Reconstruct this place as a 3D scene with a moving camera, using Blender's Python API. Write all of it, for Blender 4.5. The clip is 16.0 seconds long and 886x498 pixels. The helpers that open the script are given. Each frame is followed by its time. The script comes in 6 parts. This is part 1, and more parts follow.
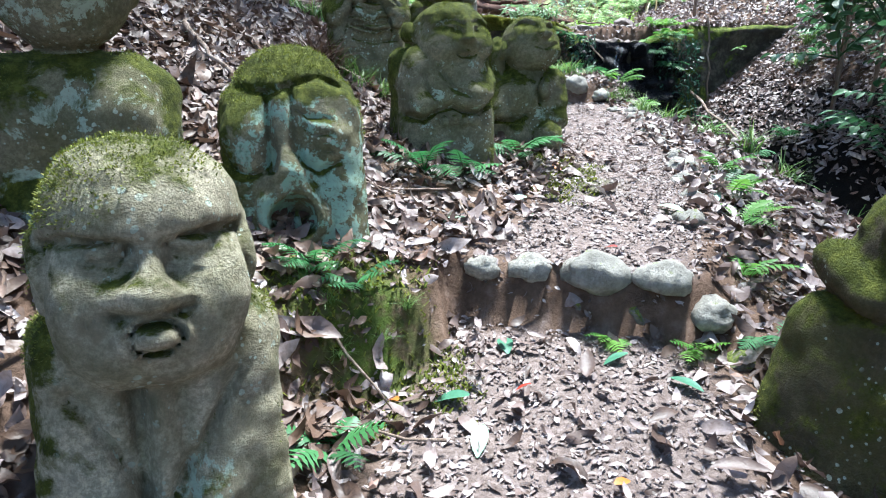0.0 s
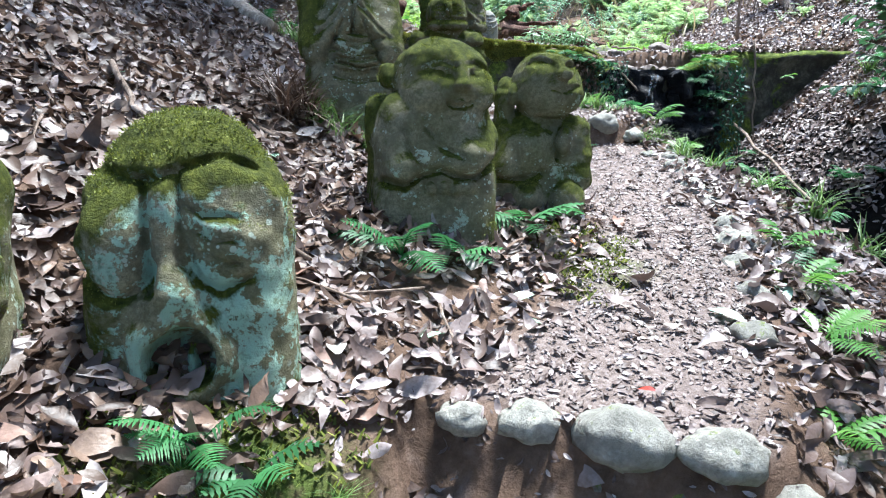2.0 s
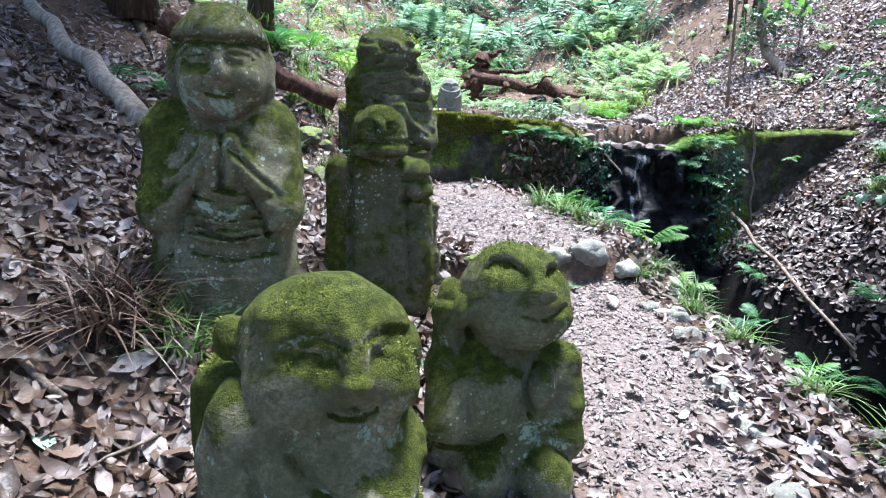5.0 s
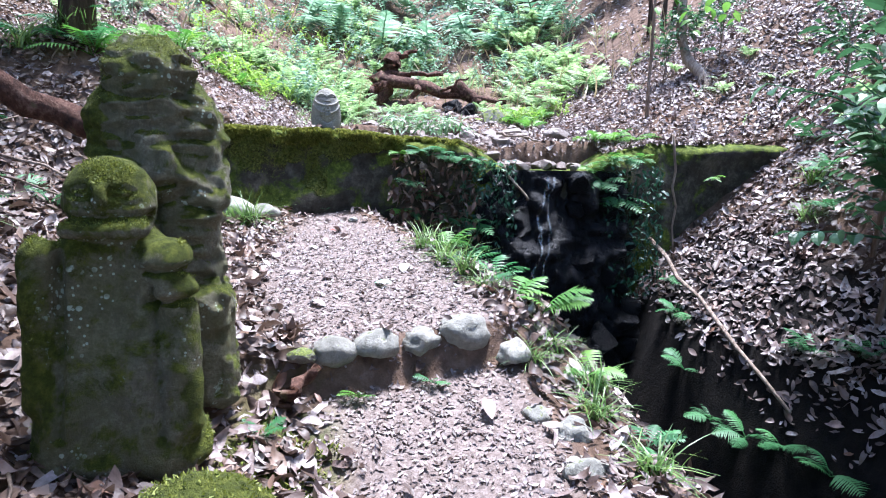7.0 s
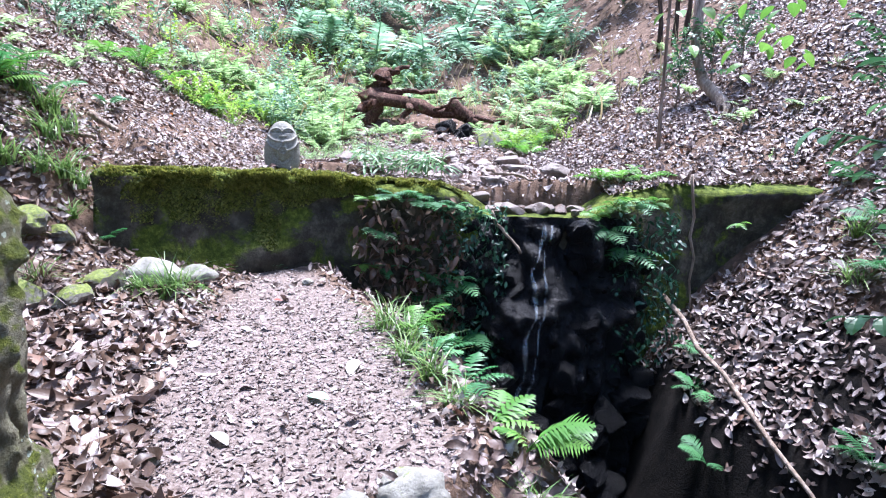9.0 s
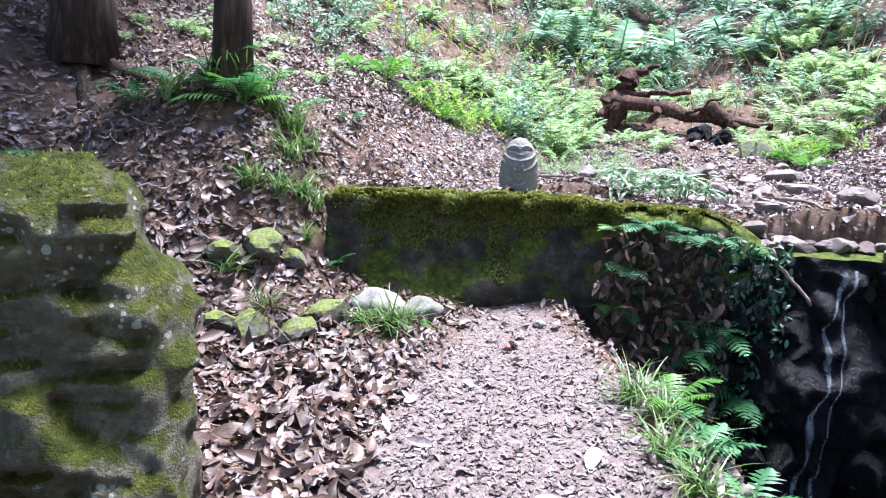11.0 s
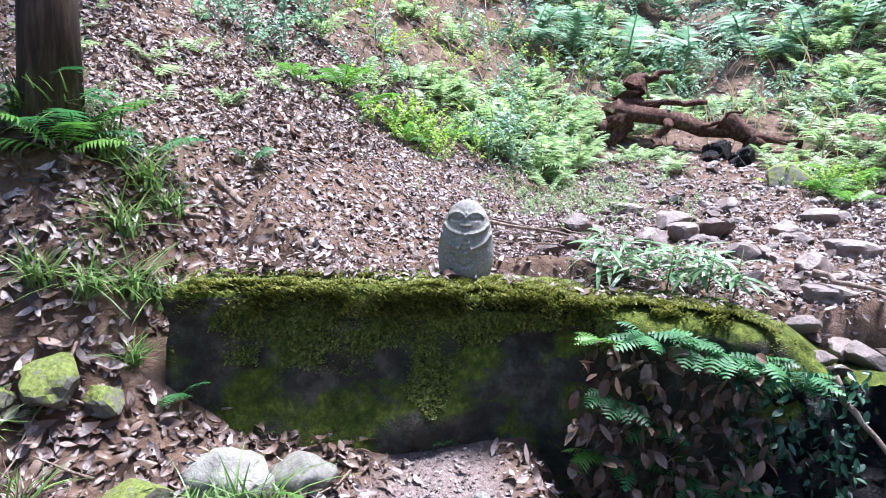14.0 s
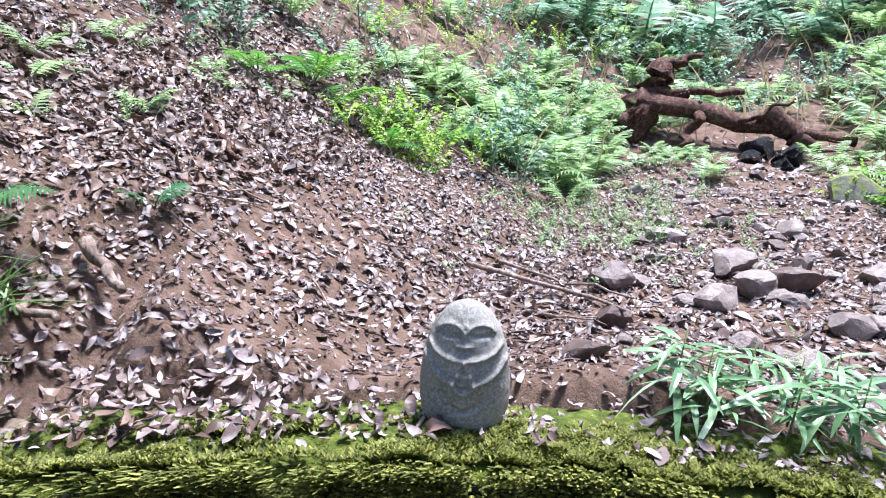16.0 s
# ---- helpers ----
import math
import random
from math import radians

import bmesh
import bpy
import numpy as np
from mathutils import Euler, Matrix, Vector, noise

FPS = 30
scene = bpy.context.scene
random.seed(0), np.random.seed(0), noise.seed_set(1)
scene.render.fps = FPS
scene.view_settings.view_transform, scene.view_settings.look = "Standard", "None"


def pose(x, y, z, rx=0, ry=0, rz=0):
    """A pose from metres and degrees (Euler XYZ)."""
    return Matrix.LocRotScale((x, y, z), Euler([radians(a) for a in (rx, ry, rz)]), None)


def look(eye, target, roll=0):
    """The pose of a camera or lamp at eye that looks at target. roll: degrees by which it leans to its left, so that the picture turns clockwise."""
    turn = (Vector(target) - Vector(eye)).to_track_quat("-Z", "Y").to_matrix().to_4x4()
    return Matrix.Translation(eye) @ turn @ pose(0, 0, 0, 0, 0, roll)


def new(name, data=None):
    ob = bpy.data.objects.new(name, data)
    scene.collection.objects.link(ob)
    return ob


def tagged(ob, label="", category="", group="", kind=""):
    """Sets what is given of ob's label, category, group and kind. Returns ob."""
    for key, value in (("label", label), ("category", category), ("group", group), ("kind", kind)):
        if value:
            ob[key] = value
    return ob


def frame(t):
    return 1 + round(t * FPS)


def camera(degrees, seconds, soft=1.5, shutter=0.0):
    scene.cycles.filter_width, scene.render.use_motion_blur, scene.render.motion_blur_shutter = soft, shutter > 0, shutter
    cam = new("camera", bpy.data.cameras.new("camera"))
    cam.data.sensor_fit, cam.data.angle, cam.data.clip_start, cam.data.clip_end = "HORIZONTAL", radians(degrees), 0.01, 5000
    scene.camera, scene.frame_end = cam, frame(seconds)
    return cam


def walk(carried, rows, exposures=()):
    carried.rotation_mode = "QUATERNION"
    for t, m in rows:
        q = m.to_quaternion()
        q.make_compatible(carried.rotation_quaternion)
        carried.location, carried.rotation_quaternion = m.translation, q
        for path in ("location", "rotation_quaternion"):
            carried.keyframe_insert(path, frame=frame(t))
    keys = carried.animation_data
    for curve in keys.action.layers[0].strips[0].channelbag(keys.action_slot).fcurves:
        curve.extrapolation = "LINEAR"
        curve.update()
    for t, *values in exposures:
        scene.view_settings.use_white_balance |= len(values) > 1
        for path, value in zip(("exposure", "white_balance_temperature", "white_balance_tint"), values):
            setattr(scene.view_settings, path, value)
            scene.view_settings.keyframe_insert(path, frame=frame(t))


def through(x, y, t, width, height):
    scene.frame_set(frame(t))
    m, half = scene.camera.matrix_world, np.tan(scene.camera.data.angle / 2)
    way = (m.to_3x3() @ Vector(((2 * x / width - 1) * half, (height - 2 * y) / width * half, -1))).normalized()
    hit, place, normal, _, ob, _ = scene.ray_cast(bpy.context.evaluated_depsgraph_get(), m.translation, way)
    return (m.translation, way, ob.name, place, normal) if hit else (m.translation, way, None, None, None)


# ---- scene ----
cam = camera(68.1, 16.0, 1.1)
PATH = [
    (0, (-0.009, -0.003, 1.509), (0.001, 1.937, 1.024), -0.0),
    (0.5, (0.07, 0.116, 1.525), (-0.012, 2.058, 1.056), -0.1),
    (1, (0.108, 0.225, 1.54), (-0.061, 2.168, 1.097), -0.3),
    (1.5, (0.118, 0.541, 1.578), (0.006, 2.491, 1.147), 0.3),
    (2, (0.167, 0.78, 1.668), (0.088, 2.73, 1.229), 0.3),
    (2.5, (0.228, 1.015, 1.652), (0.15, 2.967, 1.224), 0.3),
    (3, (0.329, 1.328, 1.866), (0.254, 3.281, 1.445), 0.6),
    (3.5, (0.311, 1.585, 1.932), (0.251, 3.541, 1.519), 0.7),
    (4, (0.275, 1.82, 2.143), (0.234, 3.779, 1.742), 1.1),
    (4.2, (0.277, 1.865, 2.177), (0.241, 3.825, 1.783), 1.2),
    (6.3, (0.521, 2.708, 2.293), (0.654, 4.671, 1.931), 1.5),
    (6.5, (0.594, 2.822, 2.276), (0.748, 4.782, 1.908), 1.4),
    (7, (0.791, 3.123, 2.449), (0.99, 5.076, 2.07), 1.5),
    (7.5, (0.861, 3.339, 2.545), (1.091, 5.289, 2.166), 1.6),
    (8, (0.865, 3.548, 2.613), (1.107, 5.498, 2.238), 1.9),
    (8.5, (0.945, 3.769, 2.615), (1.166, 5.722, 2.247), 2.0),
    (9, (1.073, 4.026, 2.681), (1.259, 5.985, 2.324), 1.9),
    (9.5, (1.074, 4.277, 2.703), (1.179, 6.243, 2.352), 1.8),
    (10, (1.029, 4.469, 2.759), (0.865, 6.432, 2.41), 1.2),
    (10.2, (0.983, 4.514, 2.753), (0.708, 6.464, 2.402), 0.9),
    (12.3, (0.947, 5.04, 2.87), (0.387, 6.918, 2.468), 1.5),
    (12.5, (0.998, 5.16, 2.872), (0.447, 7.041, 2.471), 1.6),
    (13, (1.139, 5.388, 2.98), (0.598, 7.271, 2.58), 1.5),
    (13.5, (1.117, 5.684, 2.942), (0.589, 7.572, 2.543), 1.5),
    (14, (1.016, 6.05, 3.071), (0.498, 7.939, 2.67), 1.7),
    (14.5, (0.945, 6.321, 3.083), (0.432, 8.208, 2.668), 1.7),
    (15, (0.917, 6.722, 3.165), (0.408, 8.607, 2.729), 1.9),
    (15.5, (0.844, 6.981, 3.226), (0.339, 8.862, 2.771), 2.0),
    (16, (0.72, 7.227, 3.252), (0.212, 9.103, 2.781), 1.8),
]
EXPOSURES = [(0, 2.15, 5700, 5), (4, 2.2, 5600, 6), (8, 2.25, 5500, 18), (13, 2.1, 5600, 19), (16, 2.0, 5600, 18)]
walk(cam, [(t, look(eye, target, roll)) for t, eye, target, roll in PATH], EXPOSURES)

# ---- light: a bright veiled sky over the ravine ----
world = bpy.data.worlds.new("World")
scene.world = world
world.use_nodes = True
wn, wl = world.node_tree.nodes, world.node_tree.links
sky = wn.new("ShaderNodeTexSky")
sky.sky_type, sky.sun_disc = "NISHITA", False
sky.sun_elevation, sky.sun_rotation = radians(72), radians(28)
wl.new(sky.outputs["Color"], wn["Background"].inputs["Color"])
wn["Background"].inputs["Strength"].default_value = 0.11
sun = new("sun", bpy.data.lights.new("sun", "SUN"))
sun.data.energy, sun.data.angle, sun.data.color = 3.9, radians(16), (1.0, 0.96, 0.9)
sun.matrix_world = look((1.3, 2.45, 8.5), (0, 0, 0))

# ---- materials ----
class Nodes:
    """A small hand for building node materials."""

    def __init__(self, name, rough=0.8, spec=0.4):
        self.m = bpy.data.materials.new(name)
        self.m.use_nodes = True
        self.t = self.m.node_tree
        self.b = self.t.nodes["Principled BSDF"]
        self.b.inputs["Roughness"].default_value = rough
        self.b.inputs["Specular IOR Level"].default_value = spec
        self.co = self.t.nodes.new("ShaderNodeTexCoord").outputs["Object"]

    def put(self, socket, value):
        if hasattr(value, "is_output"):
            self.t.links.new(value, socket)
        else:
            socket.default_value = (*value, 1) if isinstance(value, tuple) and len(value) == 3 else value

    def noise(self, scale, detail=4.0, rough=0.6, vec=None, distort=0.0):
        n = self.t.nodes.new("ShaderNodeTexNoise")
        n.inputs["Scale"].default_value, n.inputs["Detail"].default_value = scale, detail
        n.inputs["Roughness"].default_value, n.inputs["Distortion"].default_value = rough, distort
        self.t.links.new(vec or self.co, n.inputs["Vector"])
        return n.outputs["Fac"]

    def voronoi(self, scale, feature="F1", out="Distance"):
        n = self.t.nodes.new("ShaderNodeTexVoronoi")
        n.feature = feature
        n.inputs["Scale"].default_value = scale
        self.t.links.new(self.co, n.inputs["Vector"])
        return n.outputs[out]

    def ramp(self, fac, *stops):
        n = self.t.nodes.new("ShaderNodeValToRGB")
        els = n.color_ramp.elements
        while len(els) < len(stops):
            els.new(0.5)
        for e, (p, c) in zip(els, stops):
            e.position = p
            e.color = (*c, 1) if not isinstance(c, (int, float)) else (c, c, c, 1)
        self.t.links.new(fac, n.inputs["Fac"])
        return n.outputs["Color"]

    def mix(self, fac, a, b, mode="MIX"):
        n = self.t.nodes.new("ShaderNodeMix")
        n.data_type, n.blend_type = "RGBA", mode
        for s, v in ((n.inputs[0], fac), (n.inputs[6], a), (n.inputs[7], b)):
            self.put(s, (*v, 1) if isinstance(v, tuple) else v)
        return n.outputs[2]

    def math(self, op, a, b):
        n = self.t.nodes.new("ShaderNodeMath")
        n.operation, n.use_clamp = op, True
        self.put(n.inputs[0], a), self.put(n.inputs[1], b)
        return n.outputs[0]

    def up(self):
        g = self.t.nodes.new("ShaderNodeNewGeometry")
        s = self.t.nodes.new("ShaderNodeSeparateXYZ")
        self.t.links.new(g.outputs["Normal"], s.inputs[0])
        return s.outputs["Z"]

    def island(self):
        return self.t.nodes.new("ShaderNodeNewGeometry").outputs["Random Per Island"]

    def random(self):
        return self.t.nodes.new("ShaderNodeObjectInfo").outputs["Random"]

    def attr(self, name):
        n = self.t.nodes.new("ShaderNodeAttribute")
        n.attribute_name = name
        return n.outputs["Fac"]

    def bump(self, height, strength=0.5, distance=0.01):
        n = self.t.nodes.new("ShaderNodeBump")
        n.inputs["Strength"].default_value, n.inputs["Distance"].default_value = strength, distance
        self.t.links.new(height, n.inputs["Height"])
        self.t.links.new(n.outputs["Normal"], self.b.inputs["Normal"])

    def done(self, colour, rough=None, through=0.0):
        self.put(self.b.inputs["Base Color"], colour)
        if rough is not None:
            self.put(self.b.inputs["Roughness"], rough)
        if through:
            out = self.t.nodes["Material Output"]
            tr = self.t.nodes.new("ShaderNodeBsdfTranslucent")
            self.put(tr.inputs["Color"], colour)
            mx = self.t.nodes.new("ShaderNodeMixShader")
            mx.inputs[0].default_value = through
            self.t.links.new(self.b.outputs[0], mx.inputs[1])
            self.t.links.new(tr.outputs[0], mx.inputs[2])
            self.t.links.new(mx.outputs[0], out.inputs["Surface"])
        return self.m


def soil_material():
    n = Nodes("soil", 0.95, 0.12)
    earth = n.ramp(n.noise(9, 6, 0.7), (0.3, (0.055, 0.035, 0.024)), (0.55, (0.14, 0.092, 0.066)), (0.75, (0.23, 0.165, 0.13)))
    dirt = n.ramp(n.noise(38, 6, 0.75), (0.3, (0.085, 0.064, 0.056)), (0.5, (0.19, 0.15, 0.135)), (0.72, (0.33, 0.275, 0.255)))
    c = n.mix(n.attr("path"), earth, dirt)
    moss = n.ramp(n.noise(14, 5, 0.7), (0.35, (0.03, 0.05, 0.012)), (0.7, (0.1, 0.15, 0.025)))
    c = n.mix(n.math("MULTIPLY", n.attr("moss"), n.ramp(n.noise(5, 4, 0.7), (0.38, 0.0), (0.52, 1.0))), c, moss)
    # Near-black wet soil; the gully's deep shade is put into this colour.
    shaded_mud = n.ramp(n.noise(12, 6, 0.7), (0.35, (0.003, 0.003, 0.003)), (0.75, (0.014, 0.011, 0.009)))
    c = n.mix(n.attr("shaded"), c, shaded_mud)
    n.bump(n.noise(55, 6, 0.75), 0.8, 0.02)
    return n.done(c)


def litter_material(name, stops, rough=0.5):
    n = Nodes(name, rough, 0.45)
    c = n.ramp(n.island(), *stops)
    c = n.mix(n.ramp(n.noise(45, 3, 0.6), (0.35, 0.0), (0.75, 0.75)), c, (0.11, 0.07, 0.05))
    n.bump(n.noise(120, 2, 0.5), 0.35, 0.004)
    return n.done(c, None, 0.12)


def statue_material(name, base, moss_amount, lichen_amount, seed, crown=0.08, pale=(0.5, 0.6, 0.48)):
    n = Nodes(name, 0.92, 0.2)
    shift = n.t.nodes.new("ShaderNodeVectorMath")
    n.t.links.new(n.co, shift.inputs[0])
    shift.inputs[1].default_value = (seed * 3.1, seed * 1.7, seed * 2.3)
    plain, n.co = n.co, shift.outputs[0]
    dark, deep = tuple(v * 0.5 for v in base), tuple(v * 0.26 for v in base)
    lite = tuple(min(0.8, v * 1.35) for v in base)
    c = n.ramp(n.noise(9, 8, 0.75), (0.34, dark), (0.5, base), (0.66, lite))
    c = n.mix(n.ramp(n.noise(4.5, 8, 0.75, distort=0.6), (0.54, 0.0), (0.63, 0.7)), c, deep)
    c = n.mix(n.ramp(n.noise(75, 5, 0.8), (0.42, 0.0), (0.58, 0.75)), c, dark)
    # a thin green film of algae over the bare stone
    c = n.mix(n.ramp(n.noise(3.4, 6, 0.7), (0.4, 0.0), (0.66, 0.7)), c, (0.1, 0.105, 0.03))
    # pale crusts of lichen in sharp blotches, and two sizes of spots
    blotch = n.ramp(n.noise(6.5, 9, 0.72, distort=0.25), (0.7 - lichen_amount, 0.0), (0.715 - lichen_amount, 1.0))
    grain = n.ramp(n.noise(55, 4, 0.75), (0.36, 0.55), (0.48, 1.0))
    c = n.mix(n.math("MULTIPLY", blotch, grain), c, pale)
    keep = n.ramp(n.noise(5, 3, 0.6), (0.5, 0.0), (0.56, 1.0))
    for scale, size in ((22, 0.2), (48, 0.22)):
        spots = n.ramp(n.math("ADD", n.voronoi(scale), n.math("MULTIPLY", n.noise(70, 3, 0.7), 0.14)), (size + 0.04, 1.0), (size + 0.06, 0.0))
        c = n.mix(n.math("MULTIPLY", spots, keep), c, (0.5, 0.57, 0.47))
    # moss, thickest on what faces the sky and in patches
    green = n.ramp(n.noise(30, 7, 0.78), (0.3, (0.018, 0.026, 0.004)), (0.5, (0.07, 0.085, 0.011)), (0.7, (0.17, 0.185, 0.03)))
    sep = n.t.nodes.new("ShaderNodeSeparateXYZ")
    n.t.links.new(plain, sep.inputs[0])
    far = n.t.nodes.new("ShaderNodeMath")
    far.operation = "ABSOLUTE"
    n.t.links.new(sep.outputs["X"], far.inputs[0])
    flank = n.math("MULTIPLY", n.math("SUBTRACT", far.outputs[0], 0.15), 2.2)
    high = n.math("MULTIPLY", n.math("MULTIPLY", n.math("SUBTRACT", sep.outputs["Z"], 0.52), 6.0), crown)
    top = n.math("ADD", n.math("ADD", n.math("MULTIPLY", n.up(), 0.36), flank), high)
    field = n.math("ADD", n.noise(6.5, 9, 0.75, distort=0.4), top)
    mask = n.ramp(field, (0.76 - moss_amount, 0.0), (0.88 - moss_amount, 1.0))
    c = n.mix(mask, c, green)
    n.bump(n.mix(0.6, n.noise(38, 9, 0.82), n.noise(170, 3, 0.75)), 1.0, 0.03)
    return n.done(c)


def rock_material(name, a, b, c, moss=0.0, rough=0.75, spec=0.4):
    n = Nodes(name, rough, spec)
    col = n.ramp(n.noise(2.2, 8, 0.72), (0.3, a), (0.52, b), (0.74, c))
    col = n.mix(n.ramp(n.random(), (0.0, 0.0), (1.0, 0.6)), col, a)
    if moss:
        green = n.ramp(n.noise(9, 5, 0.7), (0.35, (0.05, 0.075, 0.01)), (0.7, (0.2, 0.23, 0.04)))
        f = n.math("ADD", n.noise(2.5, 6, 0.7), n.math("MULTIPLY", n.up(), 0.3))
        col = n.mix(n.ramp(f, (0.88 - moss, 0.0), (0.98 - moss, 1.0)), col, green)
    n.bump(n.noise(6, 8, 0.7), 0.8, 0.012)
    return n.done(col)


def leaf_material(name, dark, mid, lite, through=0.35, rough=0.42, by="island"):
    n = Nodes(name, rough, 0.5)
    pick = n.island() if by == "island" else n.random()
    c = n.ramp(pick, (0.0, dark), (0.5, mid), (1.0, lite))
    c = n.mix(n.ramp(n.noise(30, 3, 0.6), (0.4, 0.0), (0.8, 0.5)), c, dark)
    return n.done(c, None, through)


def bark_material(name, a, b, c, moss=0.0, along=0.16):
    n = Nodes(name, 0.88, 0.25)
    mp = n.t.nodes.new("ShaderNodeMapping")
    mp.inputs["Scale"].default_value = (1, 1, along)
    n.t.links.new(n.co, mp.inputs[0])
    g = n.noise(24, 7, 0.7, mp.outputs[0])
    col = n.ramp(g, (0.32, a), (0.52, b), (0.7, c))
    if moss:
        col = n.mix(n.ramp(n.noise(5, 5, 0.7), (0.6 - moss, 0.0), (0.72 - moss, 1.0)), col, (0.08, 0.11, 0.03))
    n.bump(g, 1.0, 0.02)
    return n.done(col)


def dam_material():
    n = Nodes("mossy_concrete", 0.92, 0.2)
    c = n.ramp(n.noise(6, 8, 0.75), (0.32, (0.014, 0.012, 0.009)), (0.5, (0.05, 0.045, 0.033)), (0.72, (0.16, 0.145, 0.115)))
    green = n.ramp(n.noise(22, 7, 0.78), (0.32, (0.018, 0.03, 0.005)), (0.52, (0.075, 0.1, 0.013)), (0.7, (0.2, 0.23, 0.035)))
    f = n.math("ADD", n.noise(4, 6, 0.7, distort=0.5), n.math("MULTIPLY", n.up(), 0.45))
    c = n.mix(n.ramp(f, (0.58, 0.0), (0.68, 1.0)), c, green)
    n.bump(n.mix(0.5, n.noise(22, 7, 0.75), n.noise(90, 4, 0.7)), 1.0, 0.025)
    return n.done(c)


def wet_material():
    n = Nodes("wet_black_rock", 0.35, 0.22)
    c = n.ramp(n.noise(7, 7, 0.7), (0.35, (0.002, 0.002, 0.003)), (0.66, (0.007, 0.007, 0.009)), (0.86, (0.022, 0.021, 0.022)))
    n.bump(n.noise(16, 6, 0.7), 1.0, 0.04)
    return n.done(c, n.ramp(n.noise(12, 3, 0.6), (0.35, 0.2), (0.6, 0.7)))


def water_material():
    n = Nodes("running_water", 0.06, 0.6)
    n.b.inputs["Transmission Weight"].default_value = 0.85
    n.b.inputs["IOR"].default_value = 1.33
    n.bump(n.noise(40, 4, 0.6), 0.6, 0.02)
    return n.done((0.75, 0.82, 0.88))


def jizo_material():
    n = Nodes("grey_carved_stone", 0.85, 0.3)
    c = n.ramp(n.noise(8, 6, 0.65), (0.3, (0.125, 0.118, 0.098)), (0.7, (0.235, 0.225, 0.195)))
    c = n.mix(n.ramp(n.noise(130, 3, 0.7), (0.45, 0.0), (0.62, 0.45)), c, (0.42, 0.42, 0.39))
    n.bump(n.noise(160, 3, 0.7), 0.35, 0.004)
    return n.done(c)


SOIL = soil_material()
LITTER = litter_material("dead_leaves", (
    (0.0, (0.027, 0.016, 0.013)), (0.25, (0.082, 0.053, 0.045)), (0.5, (0.179, 0.133, 0.123)),
    (0.75, (0.312, 0.257, 0.248)), (0.93, (0.452, 0.402, 0.394)), (1.0, (0.203, 0.086, 0.039))))
DEADBROWN = litter_material("dead_brown_leaves", ((0.0, (0.025, 0.014, 0.01)), (0.4, (0.075, 0.045, 0.03)), (0.8, (0.16, 0.1, 0.07)), (1.0, (0.3, 0.22, 0.17))))
BITS = litter_material("leaf_crumbs", (
    (0.0, (0.038, 0.027, 0.023)), (0.4, (0.129, 0.095, 0.090)), (0.75, (0.274, 0.228, 0.224)), (1.0, (0.456, 0.410, 0.403))), 0.55)
COBBLE = rock_material("grey_cobble", (0.11, 0.105, 0.088), (0.27, 0.26, 0.225), (0.44, 0.43, 0.385), 0.06)
MOSSROCK = rock_material("mossy_rock", (0.07, 0.065, 0.055), (0.19, 0.175, 0.15), (0.34, 0.32, 0.28), 0.28)
STREAMROCK = rock_material("stream_rock", (0.08, 0.06, 0.05), (0.24, 0.19, 0.165), (0.46, 0.4, 0.36), 0.0, 0.6)
REDROCK = rock_material("dark_red_rock", (0.035, 0.022, 0.018), (0.1, 0.06, 0.045), (0.22, 0.15, 0.12), 0.0, 0.55)
FERN = leaf_material("fern_green", (0.03, 0.11, 0.035), (0.05, 0.19, 0.06), (0.09, 0.27, 0.085), 0.4, 0.5, "object")
FERNLIGHT = leaf_material("fern_light", (0.06, 0.18, 0.025), (0.11, 0.28, 0.04), (0.2, 0.38, 0.07), 0.45, 0.5, "object")
UNDER = leaf_material("undergrowth_green", (0.13, 0.24, 0.09), (0.28, 0.42, 0.16), (0.5, 0.6, 0.32), 0.5, 0.5)
BRIGHT = leaf_material("yellow_green", (0.16, 0.3, 0.03), (0.28, 0.45, 0.06), (0.42, 0.58, 0.12), 0.5, 0.45)
PALEGREEN = leaf_material("bush_green", (0.07, 0.16, 0.09), (0.2, 0.34, 0.2), (0.42, 0.55, 0.4), 0.45, 0.5)
BLUEGREEN = leaf_material("broad_leaf_green", (0.03, 0.085, 0.035), (0.06, 0.15, 0.06), (0.13, 0.26, 0.11), 0.35, 0.38)
GRASS = leaf_material("grass_green", (0.06, 0.12, 0.03), (0.12, 0.22, 0.05), (0.24, 0.34, 0.1), 0.35, 0.45)
DRYGRASS = leaf_material("dry_grass", (0.2, 0.15, 0.08), (0.3, 0.24, 0.13), (0.38, 0.32, 0.18), 0.3, 0.6)
SASA = leaf_material("bamboo_grass_green", (0.09, 0.19, 0.08), (0.2, 0.34, 0.15), (0.42, 0.55, 0.36), 0.35, 0.35)
STATUEMOSS = leaf_material("stone_moss", (0.06, 0.08, 0.01), (0.15, 0.18, 0.022), (0.28, 0.3, 0.05), 0.25, 0.7)
MOSSBLADE = leaf_material("moss_tufts", (0.06, 0.075, 0.012), (0.17, 0.19, 0.03), (0.34, 0.34, 0.075), 0.3, 0.7)
BARK = bark_material("brown_bark", (0.018, 0.012, 0.009), (0.055, 0.036, 0.025), (0.12, 0.085, 0.06))
PALEBARK = bark_material("pale_bark", (0.14, 0.1, 0.075), (0.3, 0.24, 0.19), (0.5, 0.43, 0.37))
ROTWOOD = bark_material("rotten_red_wood", (0.015, 0.008, 0.006), (0.075, 0.034, 0.022), (0.2, 0.12, 0.09), 0.03, 0.8)
TWIG = bark_material("dry_twig", (0.09, 0.065, 0.05), (0.24, 0.18, 0.14), (0.42, 0.35, 0.3))
DAM = dam_material()
WET = wet_material()
